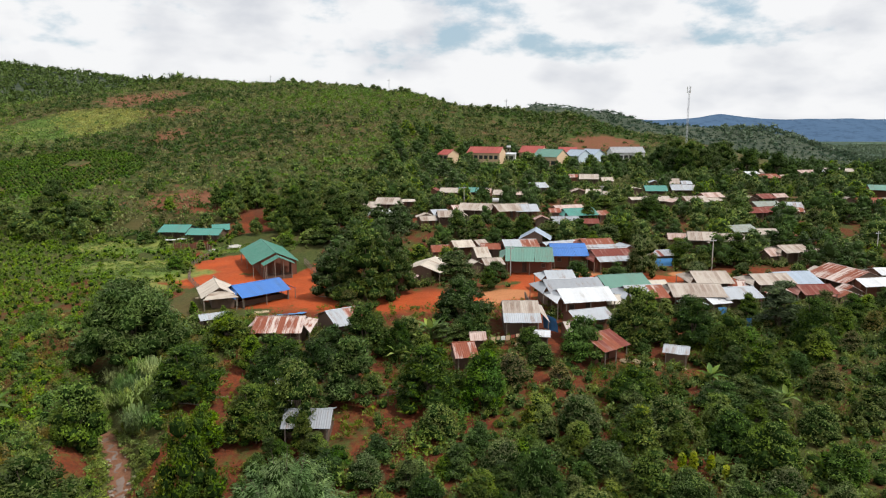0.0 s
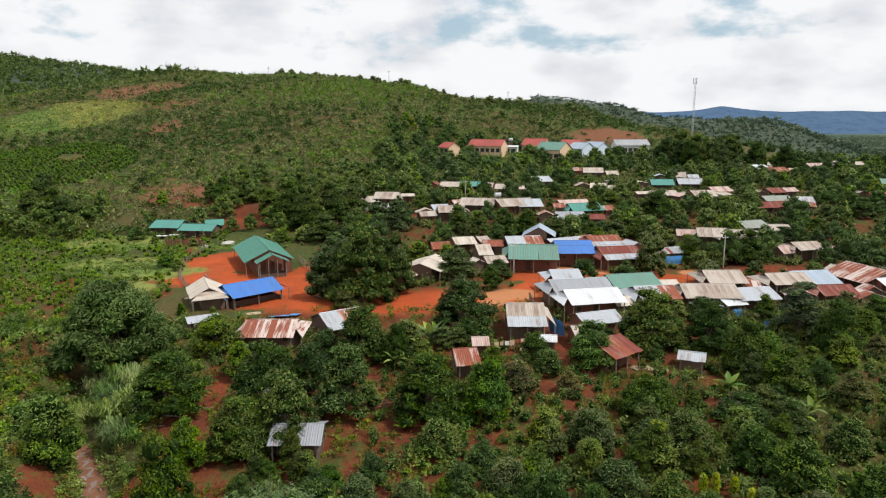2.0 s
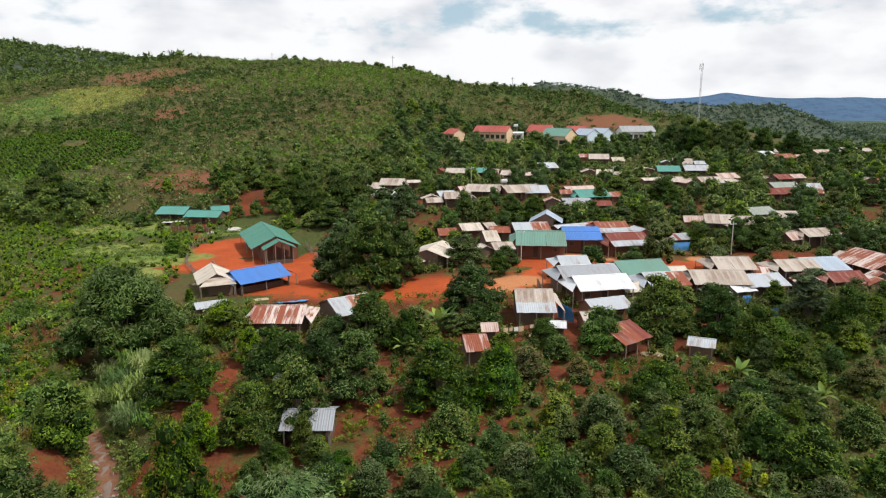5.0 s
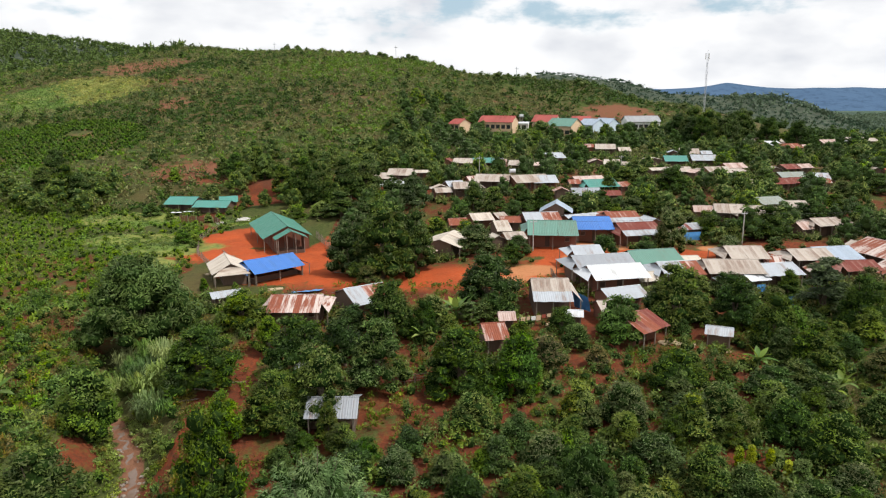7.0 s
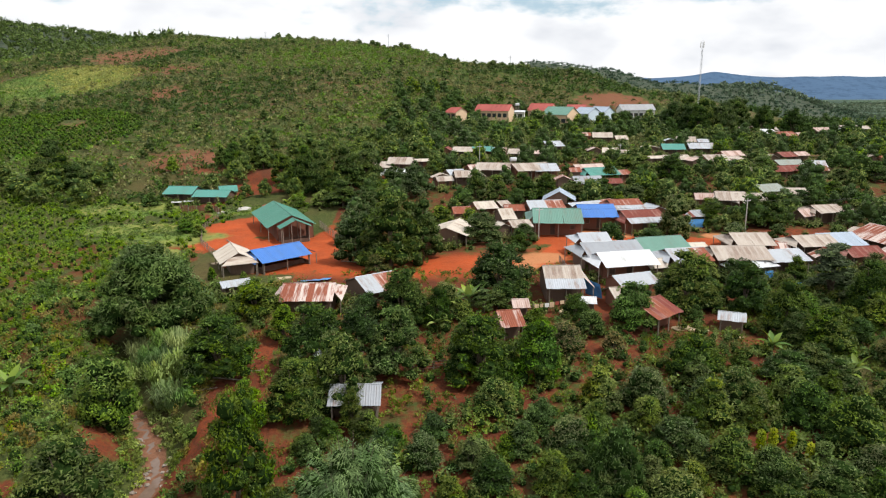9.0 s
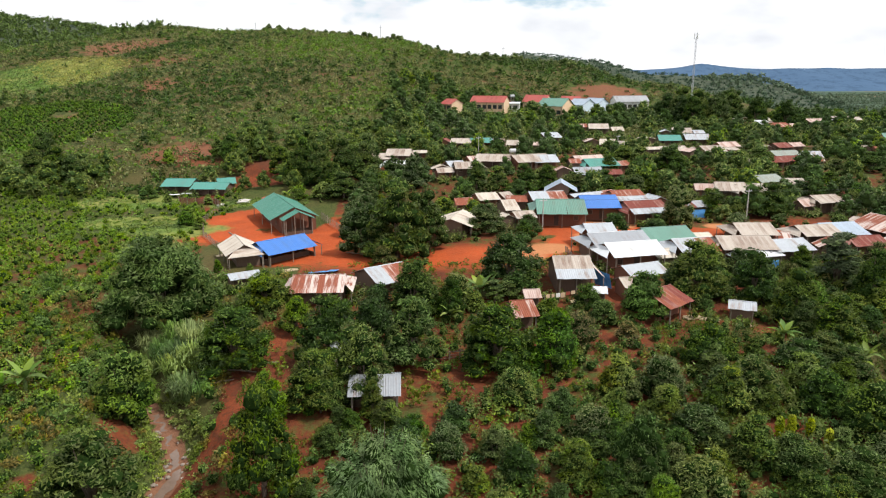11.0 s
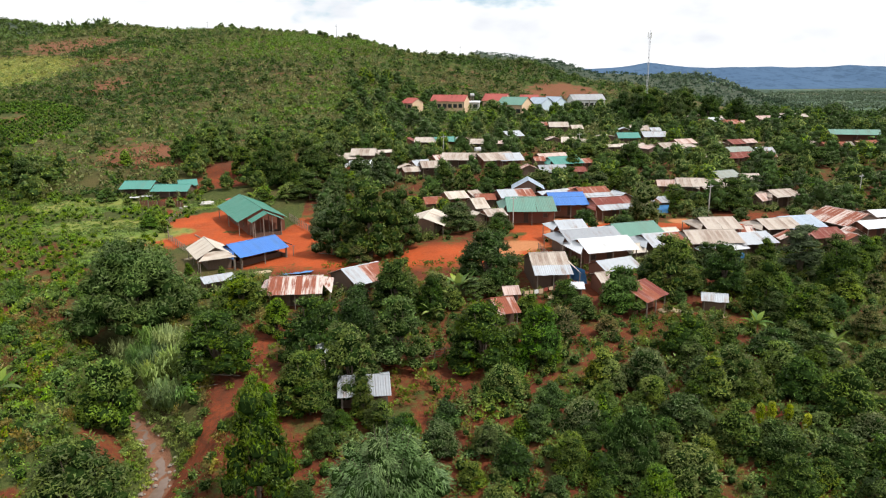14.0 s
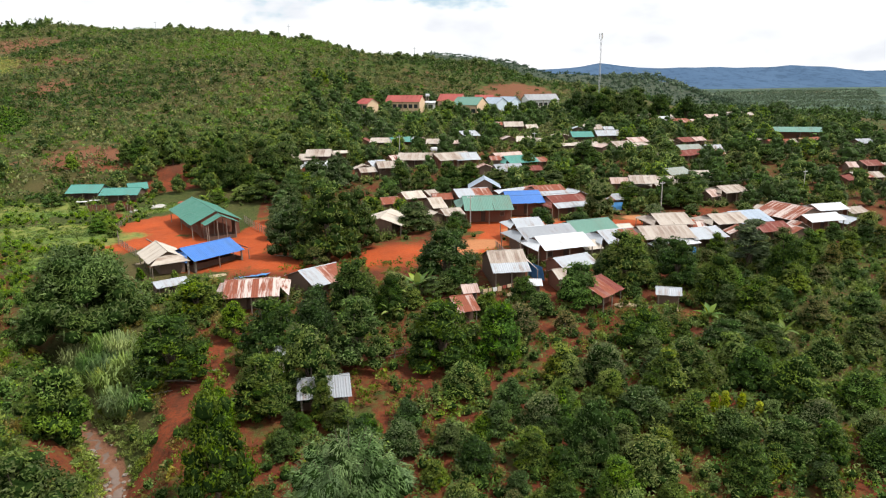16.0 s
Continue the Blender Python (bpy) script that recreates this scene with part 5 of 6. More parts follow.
MANGO = [tree_kind(10 + i, LEAF_MANGO, wide=0.36 + 0.04 * i, lobes=13 + 2 * i, count=3600, size=0.052, low=0.14, label="dense dark green mango tree on red earth") for i in range(3)]
BROAD = [tree_kind(20 + i, LEAF_MID, wide=0.38 + 0.04 * i, lobes=15 + 2 * i, count=3100, size=0.054, low=0.15, label="leafy green broadleaf tree among the houses") for i in range(3)]
SUNNY = [tree_kind(30 + i, LEAF_LIGHT, wide=0.42 + 0.04 * i, lobes=15 + i, count=3900, size=0.050, low=0.12, label="bright yellowish green leafy tree") for i in range(2)]
AIRY = [tree_kind(40 + i, (LEAF_WEED, LEAF_GREY, LEAF_MID)[i], wide=0.42 + 0.05 * i, lobes=19 + 2 * i, count=3300, size=0.049, low=0.18, inner=0.6, label="airy grey-green tree with thin foliage") for i in range(3)]
DRY = [tree_kind(50 + i, LEAF_OLIVE, wide=0.42, lobes=14, count=3900, size=0.040, low=0.2, inner=0.5, label="olive tree with dry yellowing foliage") for i in range(2)]
SLIM = [tree_kind(60, LEAF_GREY, wide=0.20, lobes=12, count=3900, size=0.040, low=0.12, inner=0.6, label="slender pointed feathery tree")]
SMALL = [tree_kind(70 + i, m, wide=0.46, lobes=13, count=1800, size=0.062, low=0.18, label="leafy village tree with a rounded crown") for i, m in enumerate((LEAF_DARK, LEAF_MID, LEAF_MID, LEAF_GREY, LEAF_LIGHT))]
GREAT = [tree_kind(80, LEAF_GREAT, wide=0.66, lobes=58, r=(0.12, 0.27), count=11300, size=0.043, low=0.10, slim=0.32, droop=0.6, label="great spreading tree with drooping dusty leaves")]

TALL = [tree_kind(90 + i, m, wide=0.44, lobes=30, r=(0.16, 0.36), count=4500, size=0.040, low=0.12, label="tall leafy tree with a dense uneven crown") for i, m in enumerate((LEAF_MANGO, LEAF_MID, LEAF_GREY, LEAF_MANGO))]
TALL_DARK = [TALL[0], TALL[3]]


def bamboo_kind():
    """A clump of arching canes with drooping narrow leaves."""
    rng = np.random.default_rng(5)
    thing = tagged(new("bamboo_clump"), "large clump of arching bamboo with narrow leaves", "bamboo")
    lobes = []
    for i in range(34):
        a, s = i * 2.4, math.sqrt((i + 1) / 34)
        h = rng.uniform(0.75, 1.0) * (1.05 - 0.4 * s)
        tip = (math.cos(a) * 0.62 * s, math.sin(a) * 0.62 * s, h)
        bm = bmesh.new()
        tube(bm, [(math.cos(a) * 0.1 * s, math.sin(a) * 0.1 * s, -0.1), (tip[0] * 0.5, tip[1] * 0.5, h * 0.7), tip], [0.008, 0.006, 0.002], 4)
        part("cane", bm, BARK, thing)
        for q in (0.55, 0.75, 0.95):
            lobes.append((tip[0] * q, tip[1] * q, h * (0.4 + 0.6 * q) * rng.uniform(0.75, 1), rng.uniform(0.09, 0.16)))
    part("crown", crown_mesh("crown", 6, lobes, 26000, 0.048, LEAF_BAMBOO, droop=0.75, slim=0.17, inner=0.3, sweep=0.9), None, thing)
    return thing


BAMBOO = [bamboo_kind()]


def banana_kind(seed, n=9):
    rng = np.random.default_rng(seed)
    thing = tagged(new("banana_plant"), "banana plant with broad arching leaves", "banana plant", "banana plants")
    bm = bmesh.new()
    tube(bm, [(0, 0, -0.2), (0, 0, 0.5)], [0.06, 0.035], 7)
    part("stem", bm, LEAF_GRASS, thing)
    for i in range(n):
        a, up = i * 2.4 + rng.uniform(-0.3, 0.3), rng.uniform(0.55, 1.35)
        verts, faces = [], []
        for k in range(7):
            s = k / 6
            out, z = 0.75 * s * math.cos(up * (1 - 0.2 * s)), 0.45 + 0.75 * s * math.sin(up) - 0.5 * s * s * (1.5 - up)
            w = 0.10 * math.sin(math.pi * min(1, 0.12 + s * 0.88)) + 0.004
            for q, dz in ((-w, 0.02), (0, 0), (w, 0.02)):
                verts.append((out * math.cos(a) - q * math.sin(a), out * math.sin(a) + q * math.cos(a), z + dz))
        for k in range(6):
            b = k * 3
            faces += [(b, b + 3, b + 4, b + 1), (b + 1, b + 4, b + 5, b + 2)]
        me = mesh_of("leaf", verts, faces, LEAF_BANANA)
        me.shade_smooth()
        part("leaf", me, None, thing)
    return thing


BANANA = [banana_kind(3), banana_kind(4, 7)]


def topiary_kind():
    thing = tagged(new("columnar_shrub"), "yellow-green shrub grown as a rounded column", "shrub", "columnar shrubs")
    bm = bmesh.new()
    tube(bm, [(0, 0, -0.2), (0, 0, 0.3)], [0.05, 0.04], 6)
    part("stem", bm, BARK, thing)
    part("crown", crown_mesh("crown", 9, [(0, 0, z, r) for z, r in ((0.2, 0.2), (0.4, 0.23), (0.6, 0.22), (0.8, 0.17))], 1500, 0.07, LEAF_YELLOW), None, thing)
    return thing


COLUMN = [topiary_kind()]


def grass_kind():
    rng = np.random.default_rng(8)
    n = 330
    verts, faces = [], []
    for i in range(n):
        a, s, h = rng.uniform(0, math.tau), math.sqrt(rng.uniform(0, 1)) * 0.45, rng.uniform(0.55, 1.1)
        bend, turn = rng.uniform(0.10, 0.45), a + rng.normal() * 0.5
        base = np.array((math.cos(a) * s, math.sin(a) * s, -0.05))
        out = np.array((math.cos(turn), math.sin(turn), 0))
        w = np.array((-out[1], out[0], 0)) * 0.020
        p1 = base + out * bend * 0.18 + (0, 0, h * 0.6)
        p2 = base + out * bend * 0.55 + (0, 0, h * 0.95)
        p3 = base + out * bend + (0, 0, h * (1.0 - bend * 0.6))
        k = len(verts)
        verts += [base - w, base + w, p1 + w, p1 - w, p2 + w * 0.7, p2 - w * 0.7, p3]
        faces += [(k, k + 1, k + 2, k + 3), (k + 3, k + 2, k + 4, k + 5), (k + 5, k + 4, k + 6)]
    thing = tagged(new("grass_clump", mesh_of("grass_clump", verts, faces, LEAF_GRASS)), "clump of tall pale green grass", "grass", "tall grass clumps")
    return thing


GRASS = [grass_kind()]


def grove(name, spots, mat, seed, label, leaves=440, size=0.095, parts=12):
    """Many far trees (x, y, height, width) in one mesh."""
    rng = np.random.default_rng(seed)
    kinds = []
    for _ in range(4):
        lobes = dome(rng, parts, 1.0, 0.46, 0.2)
        v, f = leaf_cloud(rng, lobes, leaves, size)
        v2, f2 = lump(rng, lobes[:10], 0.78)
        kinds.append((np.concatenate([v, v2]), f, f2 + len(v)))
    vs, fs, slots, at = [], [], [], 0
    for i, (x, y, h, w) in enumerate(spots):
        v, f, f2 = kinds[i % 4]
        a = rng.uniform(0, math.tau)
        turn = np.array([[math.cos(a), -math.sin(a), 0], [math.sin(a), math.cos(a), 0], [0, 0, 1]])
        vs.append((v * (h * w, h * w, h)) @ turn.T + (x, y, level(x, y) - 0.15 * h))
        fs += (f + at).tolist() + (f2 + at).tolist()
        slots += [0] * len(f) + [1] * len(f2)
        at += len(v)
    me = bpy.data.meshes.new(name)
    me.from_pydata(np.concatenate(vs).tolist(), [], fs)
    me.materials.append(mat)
    me.materials.append(CORE_SHADE_FAR)
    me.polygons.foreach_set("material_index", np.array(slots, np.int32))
    return tagged(new(name, me), label, "trees", kind="stuff")


STOCK = MANGO + BROAD + SUNNY + AIRY + DRY + SLIM + SMALL + TALL + GREAT + BAMBOO + BANANA + COLUMN + GRASS
planted = random.Random(12)


def plant(kinds, *spots):
    """Sets trees of a kind at (x, y, height[, width by height])."""
    for x, y, h, *wide in spots:
        if h > 6 and kinds in (SMALL, MANGO, BROAD):
            kinds = TALL_DARK if kinds is MANGO else TALL
        w = h * (wide[0] if wide else planted.uniform(0.85, 1.15))
        m = pose(x, y, level(x, y) - 0.1, planted.uniform(-3, 3), planted.uniform(-3, 3), planted.uniform(0, 360)) @ Matrix.Diagonal((w, w, h, 1))
        copy_thing(kinds[planted.randrange(len(kinds))], m)


def shrubs(name, spots, mat, label, leaves=34, size=0.5, category="shrubs", core=False):
    """Many small bushes (x, y, radius, height) in one mesh."""
    rng = np.random.default_rng(len(spots))
    spots = np.array(spots)
    z = ground(spots[:, 0], spots[:, 1])
    n = len(spots)
    d = rng.normal(size=(n, leaves, 3))
    d[..., 2] = np.abs(d[..., 2])
    d /= np.linalg.norm(d, axis=2)[..., None]
    r, h = spots[:, 2][:, None], spots[:, 3][:, None]
    q = rng.uniform(0.55, 1.05, (n, leaves))
    # each bush is made of four uneven tufts
    lobe = rng.integers(0, 4, (n, leaves))
    off = np.take_along_axis(rng.uniform(-0.55, 0.55, (n, 4, 2)), lobe[..., None].repeat(2, 2), 1)
    up = np.take_along_axis(rng.uniform(0.0, 0.45, (n, 4)), lobe, 1)
    big = np.take_along_axis(rng.uniform(0.4, 0.85, (n, 4)), lobe, 1) * q
    c = np.stack([spots[:, 0][:, None] + (off[..., 0] + d[..., 0] * big) * r, spots[:, 1][:, None] + (off[..., 1] + d[..., 1] * big) * r, z[:, None] + (up + d[..., 2] * big) * h], -1)
    along = rng.normal(size=(n, leaves, 3)) * 0.7 + d * 0.8
    along /= np.linalg.norm(along, axis=2)[..., None]
    side = np.cross(along, d + rng.normal(size=(n, leaves, 3)) * 0.4)
    side /= np.linalg.norm(side, axis=2)[..., None] + 1e-6
    s = (r * size)[..., None] * rng.uniform(0.7, 1.3, (n, leaves, 1))
    v = np.stack([c - along * s * 0.5 + side * s * 0.3, c - along * s * 0.5 - side * s * 0.3, c + along * s * 0.5], 2).reshape(-1, 3)
    f = np.arange(len(v)).reshape(-1, 3).tolist()
    slots = [0] * len(f)
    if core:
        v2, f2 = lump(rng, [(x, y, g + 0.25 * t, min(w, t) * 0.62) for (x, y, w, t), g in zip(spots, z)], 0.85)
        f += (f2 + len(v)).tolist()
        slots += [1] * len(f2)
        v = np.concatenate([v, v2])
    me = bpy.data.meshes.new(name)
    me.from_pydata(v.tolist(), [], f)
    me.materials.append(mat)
    me.materials.append(CORE_SHADE)
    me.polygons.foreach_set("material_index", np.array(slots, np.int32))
    return tagged(new(name, me), label, category, kind="stuff")

plant(GREAT, (-43.8, 86.0, 11.6, 1.06))
plant(MANGO, (-30.3, 85.5, 5.5, 1.45), (-29.9, 69.0, 7.3, 1.39), (-20.2, 70.0, 8.3, 1.12), (-20.2, 60.6, 6.1, 1.22), (-15.8, 62.4, 7.9, 1.0), (-15.4, 73.5, 6.4, 1.1), (-11.4, 82.0, 8.1, 1.00), (1.7, 90.4, 8.6, 1.32), (-2.2, 67.6, 7.9, 1.28), (-22.6, 49.4, 10.5, 0.68), (-36.7, 50.1, 8.1, 1.26))
plant(MANGO, (-11.5, 84.8, 4.6, 1.35), (4.1, 65.9, 3.4, 0.9), (-15.9, 82.9, 4.5, 1.2), (-19.6, 76.7, 4.0, 1.3))
plant(BROAD, (1.0, 86.7, 3.6, 1.3), (-9.2, 83.7, 3.6, 1.2), (-3.9, 83.0, 3.0, 1.2), (4.6, 78.7, 3.4, 1.2))
plant([AIRY[1]], (-6.0, 85.7, 4.4, 1.1), (11.1, 77.8, 3.6, 1.2))
plant(SLIM, (-1.0, 85.4, 3.8, 1.7))
plant(DRY, (7.3, 71.6, 4.6, 1.25), (12.8, 73.2, 3.0, 1.3))
plant(BANANA, (-2.8, 86.2, 3.6, 1.1), (-1.2, 87.0, 3.0, 1.1), (-4.1, 86.7, 2.8, 1.1))
plant([TALL[1]], (-11.2, 68.8, 7.6, 1.14))
plant([TALL[2]], (-20.8, 112.6, 10.5, 0.95), (-24.0, 126.0, 7.0, 0.8), (-21.5, 132.0, 7.5, 0.9))
plant(MANGO, (-14.7, 109.3, 13.6, 0.98), (-9.6, 112.4, 11.0, 0.83))
plant(SUNNY, (-25.1, 77.6, 5.1, 0.90), (-38.5, 61.7, 7.7, 0.91), (-24.3, 58.6, 5.0, 0.92), (16.4, 79.2, 6.4, 1.01), (-17.5, 74.3, 3.0, 1.43), (3.4, 67.3, 7.3, 0.86))
plant(BROAD, (25.2, 85.6, 8.8, 1.09), (32.5, 85.5, 7.0, 1.1), (34.6, 78.5, 7.5, 0.97), (48.3, 85.1, 8.1, 0.95), (35.9, 124.1, 9.6, 0.77), (57.1, 134.2, 7.3, 1.36), (35.4, 97.0, 3.8, 1.3), (-6.9, 80.7, 5.6, 0.86), (10.1, 81.7, 3.9, 1.25), (-21.1, 63.4, 2.3, 1.38), (-3.8, 69.0, 6.2, 0.68))
plant(AIRY, (7.3, 49.7, 6.5, 0.79), (36.8, 73.6, 6.2, 1.21), (19.7, 68.0, 4.9, 1.13), (29.6, 67.0, 3.7, 1.83), (33.8, 65.9, 3.7, 1.66), (13.1, 61.5, 5.1, 1.00), (18.3, 59.1, 4.5, 1.24), (14.1, 55.2, 3.7, 1.53), (21.9, 61.1, 4.6, 1.24), (29.9, 55.8, 5.4, 1.18), (27.9, 59.6, 4.5, 1.24), (4.8, 54.6, 4.2, 1.10))
plant(AIRY, (17.7, 52.0, 4.6, 1.19), (20.4, 48.8, 4.4, 1.18), (24.7, 48.2, 3.9, 1.32), (11.6, 47.5, 4.3, 1.38), (8.8, 61.9, 4.6, 1.12), (-28.8, 155.8, 6.2, 1.70))
plant(DRY, (-16.3, 104.0, 3.9, 1.29), (13.0, 62.6, 4.1, 1.27), (6.2, 73.3, 3.6, 1.64))
plant(SLIM, (46.6, 91.2, 9.0, 1.90))
plant(BAMBOO, (-12.4, 42.0, 11.6, 0.62))
plant(SUNNY, (-64.0, 191.5, 8.0, 0.8), (-58.5, 194.0, 9.0, 0.8), (-67.5, 194.0, 6.5, 0.9), (-61.0, 189.0, 6.0, 0.9), (-55.5, 191.0, 7.0, 0.8))
plant(BANANA, (-49.5, 64.3, 3.6, 1.1), (-51.5, 63.6, 2.6, 1.1), (30.4, 72.9, 3.0, 1.1), (37.2, 68.4, 3.0, 1), (-5.6, 85.0, 3.2, 1), (-1.8, 86.9, 3.4, 1), (-7.0, 79.2, 2.8, 1), (-4.6, 86.2, 2.8, 1), (-96.2, 166.8, 3.6, 1), (-39.4, 158.5, 3.4, 1), (-41.6, 157.0, 3.0, 1), (36.0, 67.4, 2.4, 1))
plant(COLUMN, (21.5, 55.1, 2.4, 0.8), (22.6, 55.2, 2.5, 0.75), (24.1, 55.0, 2.3, 0.75), (24.9, 53.4, 2.3, 0.75), (21.8, 54.2, 1.6, 0.9))
plant(GRASS, (-40.0, 76.3, 3.0, 1.1), (-43.2, 79.8, 3.0, 1), (-35.0, 66.7, 2.4, 1.2), (-33.5, 65.7, 2.2, 1.2), (-41.8, 74.6, 2.6, 1.1), (-39.2, 78.1, 3.0, 1), (-37.5, 73.0, 2.8, 1.2), (-34.5, 70.4, 2.6, 1.2), (-36.4, 70.0, 2.6, 1.3), (-32.0, 68.0, 2.0, 1.2), (-42.5, 72.0, 2.2, 1.2), (-37.0, 76.0, 2.8, 1.1))
plant(MANGO, (-115, 194, 11, 0.9), (-112, 182, 9), (-104, 178, 10), (-99, 176, 8.5), (-42, 172, 9), (-36, 167, 9), (-29, 171, 9.5), (-25, 175, 9), (-48, 181, 8), (-32, 163, 7.5))
plant(SUNNY, (-80, 190, 4.5), (-60, 158, 2.6), (-70, 160, 2.6))
plant(SMALL, (0.6, 120.9, 6.3, 1.4), (8.1, 120.4, 3.9, 1.5), (1.1, 155.4, 6.2, 0.93), (5.6, 152.5, 5.8, 1.23), (11.2, 150.0, 6.8, 1.19), (16.3, 152.6, 6.0, 1.13), (22.3, 151.5, 5.4, 1.48), (28.7, 151.9, 5.5, 1.5), (35.8, 152.9, 4.6, 1.5), (39.8, 153.3, 3.8, 1.08), (46.6, 134.9, 5.5, 1.35), (71.7, 150.0, 4.8, 1.5), (82.6, 158.0, 4.9, 1.5), (83.7, 148.5, 4.3, 1.5), (92.3, 152.1, 3.8, 1.5))
plant(SMALL, (-12.9, 160.9, 8.9, 0.96), (-17.7, 166.2, 7.0, 1.3), (-25.4, 179.1, 9.7, 1.0), (-30.7, 174.3, 10.6, 0.8), (-35.6, 168.4, 11.0, 0.75), (-40.5, 173.5, 11, 0.7), (43.3, 173.9, 6.4, 1.5), (51.7, 177.3, 7.2, 1.5), (39.3, 175.3, 6.4, 1.4), (33.8, 167.7, 5.3, 1.15), (75.3, 177.1, 6.8, 1.5), (68.8, 175.7, 6.2, 1.27), (87.1, 179.5, 4.1, 1.5), (91.5, 171.3, 5.3, 1.5), (105.1, 179.2, 5.6, 1.5))
plant(SUNNY, (33.9, 126.2, 1.8, 1.5), (45.3, 137.4, 3.1, 1.5), (-34.0, 156.8, 4.1, 1.5), (-39.3, 157.6, 3.5, 1.5), (-30.4, 158.4, 4.5, 1.5), (-37.1, 103.6, 1.4, 1.05), (-41.8, 103.0, 2.2, 0.84), (-75.8, 163.5, 3.6, 1.5), (-58.7, 138.8, 3.2, 1.5), (-55.0, 135.6, 2.8, 1.28))
plant(BROAD, (-23.4, 151.0, 6.2, 1.30))
plant(SUNNY, (-16.4, 56.6, 2.6, 1.1), (-13.2, 57.2, 3.0, 1.1), (-10.8, 56.0, 2.4, 1.2), (-18.6, 55.0, 2.2, 1.2))
plant(MANGO, (-14.6, 58.4, 4.2, 0.8), (-19.6, 59.4, 4.6, 1.0))

# ---- random growth between the known things ----
def free(x, y, room):
    if bare_at(x, y):
        return False
    if any((x - hx) ** 2 + (y - hy) ** 2 < (hr + room) ** 2 for hx, hy, hr in HOMES):
        return False
    return min(float(off_line(x, y, r)) for r in ROADS) > room * 0.7 + 0.8


def hides(x, y):
    """Whether a tree here would stand close before a house."""
    return any(abs(x - hx * y / hy) < hr + 0.8 and 0 < hy - y < hr + 6 for hx, hy, hr in HOMES)


def scatter(n, x0, x1, y0, y1, gap, room, seed, keep=None):
    """Up to n free places at least gap apart."""
    rng = random.Random(seed)
    cells, out = {}, []
    for _ in range(n * 12):
        x, y = rng.uniform(x0, x1), rng.uniform(y0, y1)
        if keep and not keep(x, y):
            continue
        k = (int(x // gap), int(y // gap))
        if any((x - px) ** 2 + (y - py) ** 2 < gap * gap for i in (-1, 0, 1) for j in (-1, 0, 1) for px, py in cells.get((k[0] + i, k[1] + j), ())):
            continue
        if room and not free(x, y, room):
            continue
        cells.setdefault(k, []).append((x, y))
        out.append((x, y))
        if len(out) >= n:
            break
    return out


def in_yard(x, y):
    return -58 < x < -22 and 100 < y < 150


grow = random.Random(77)
for x, y in scatter(36, -24, 90, 106, 150, 4.6, 1.3, 5, lambda x, y: not in_yard(x, y) and not hides(x, y) and abs(x - 30) < 20 + y * 0.5):
    plant(SMALL + BROAD, (x, y, grow.uniform(3.0, 5.5), grow.uniform(0.9, 1.3)))
for x, y in scatter(150, -4, 88, 44, 104, 3.6, 1.2, 7, lambda x, y: (x > 18 or y < 64) and (x - 27.5) ** 2 + (y - 74.5) ** 2 > 30):
    plant(AIRY + BROAD + SUNNY + DRY + AIRY + MANGO[:1], (x, y, grow.uniform(2.2, 4.6), grow.uniform(1.0, 1.35)))
for x, y in scatter(14, 80, 122, 254, 278, 5, 1.0, 8):
    plant(MANGO, (x, y, grow.uniform(11, 14), 0.9))
far = scatter(640, -26, 190, 128, 300, 3.0, 1.0, 9, lambda x, y: abs(x - 30) < 20 + y * 0.55 and not hides(x, y))
grow.shuffle(far)
sizes = [(x, y, grow.uniform(3.0, 8.6), grow.uniform(0.75, 1.2)) for x, y in far]
grove("village_trees", sizes[:190], LEAF_MID, 21, "green trees between the far village houses")
grove("village_dark_trees", sizes[190:330], LEAF_DARK, 22, "dark green trees between the far village houses")
grove("village_sunny_trees", sizes[330:400], LEAF_LIGHT, 31, "bright green trees between the far village houses")
grove("village_dusty_trees", sizes[400:], LEAF_GREY, 23, "dusty green trees between the far village houses")
belt = scatter(62, -125, -6, 166, 212, 4.6, 2.0, 6, lambda x, y: (x > -66 and y > 160) or (x < -92 and y < 190))
grove("wood_belt", [(x, y, grow.uniform(4.5, 8.5), grow.uniform(0.9, 1.3)) for x, y in belt], LEAF_DARK, 24, "dark trees along the foot of the hill", 700, 0.095)
crest = [(x, float(np.interp(x, [-190, -110, -60, -30, 12, 65, 105], [505, 468, 438, 418, 352, 392, 352])) + grow.uniform(-14, 10)) for x in np.arange(-200, 110, 3.4)]
grove("crest_trees", [(x, y, grow.choice((2.2, 2.6, 3.0, 3.6, 4.2, 5.6)), grow.uniform(0.8, 1.4)) for x, y in crest if grow.random() < 0.85], LEAF_GREY, 25, "trees along the crest of the hill", 220, 0.15)
ridge = scatter(3600, -700, -170, 480, 980, 4.5, 0, 26, lambda x, y: x < -190 or y > 560)
shrubs("ridge_woods", [(x, y, grow.uniform(3.0, 6.0), grow.uniform(3.0, 7.5)) for x, y in ridge], LEAF_DARK, "dark woods on the far ridge", 26, 0.62, "trees")
scrub = scatter(4200, 20, 900, 440, 1100, 4.4, 0, 28, lambda x, y: x < 0.80 * y)
shrubs("hill_woods", [(x, y, grow.uniform(2.0, 4.6), grow.uniform(1.8, 4.2)) for x, y in scrub], LEAF_HAZE, "scrub woods on the far hills", 18, 0.55, "trees")
wide_land = scatter(5800, 200, 2300, 330, 2900, 6.5, 0, 29, lambda x, y: 0.30 * y + 60 < x < 0.80 * y + 60 and math.sin(y * 0.013 + math.sin(x * 0.004) * 1.5) + math.sin(y * 0.031 + x * 0.003) > -0.5)
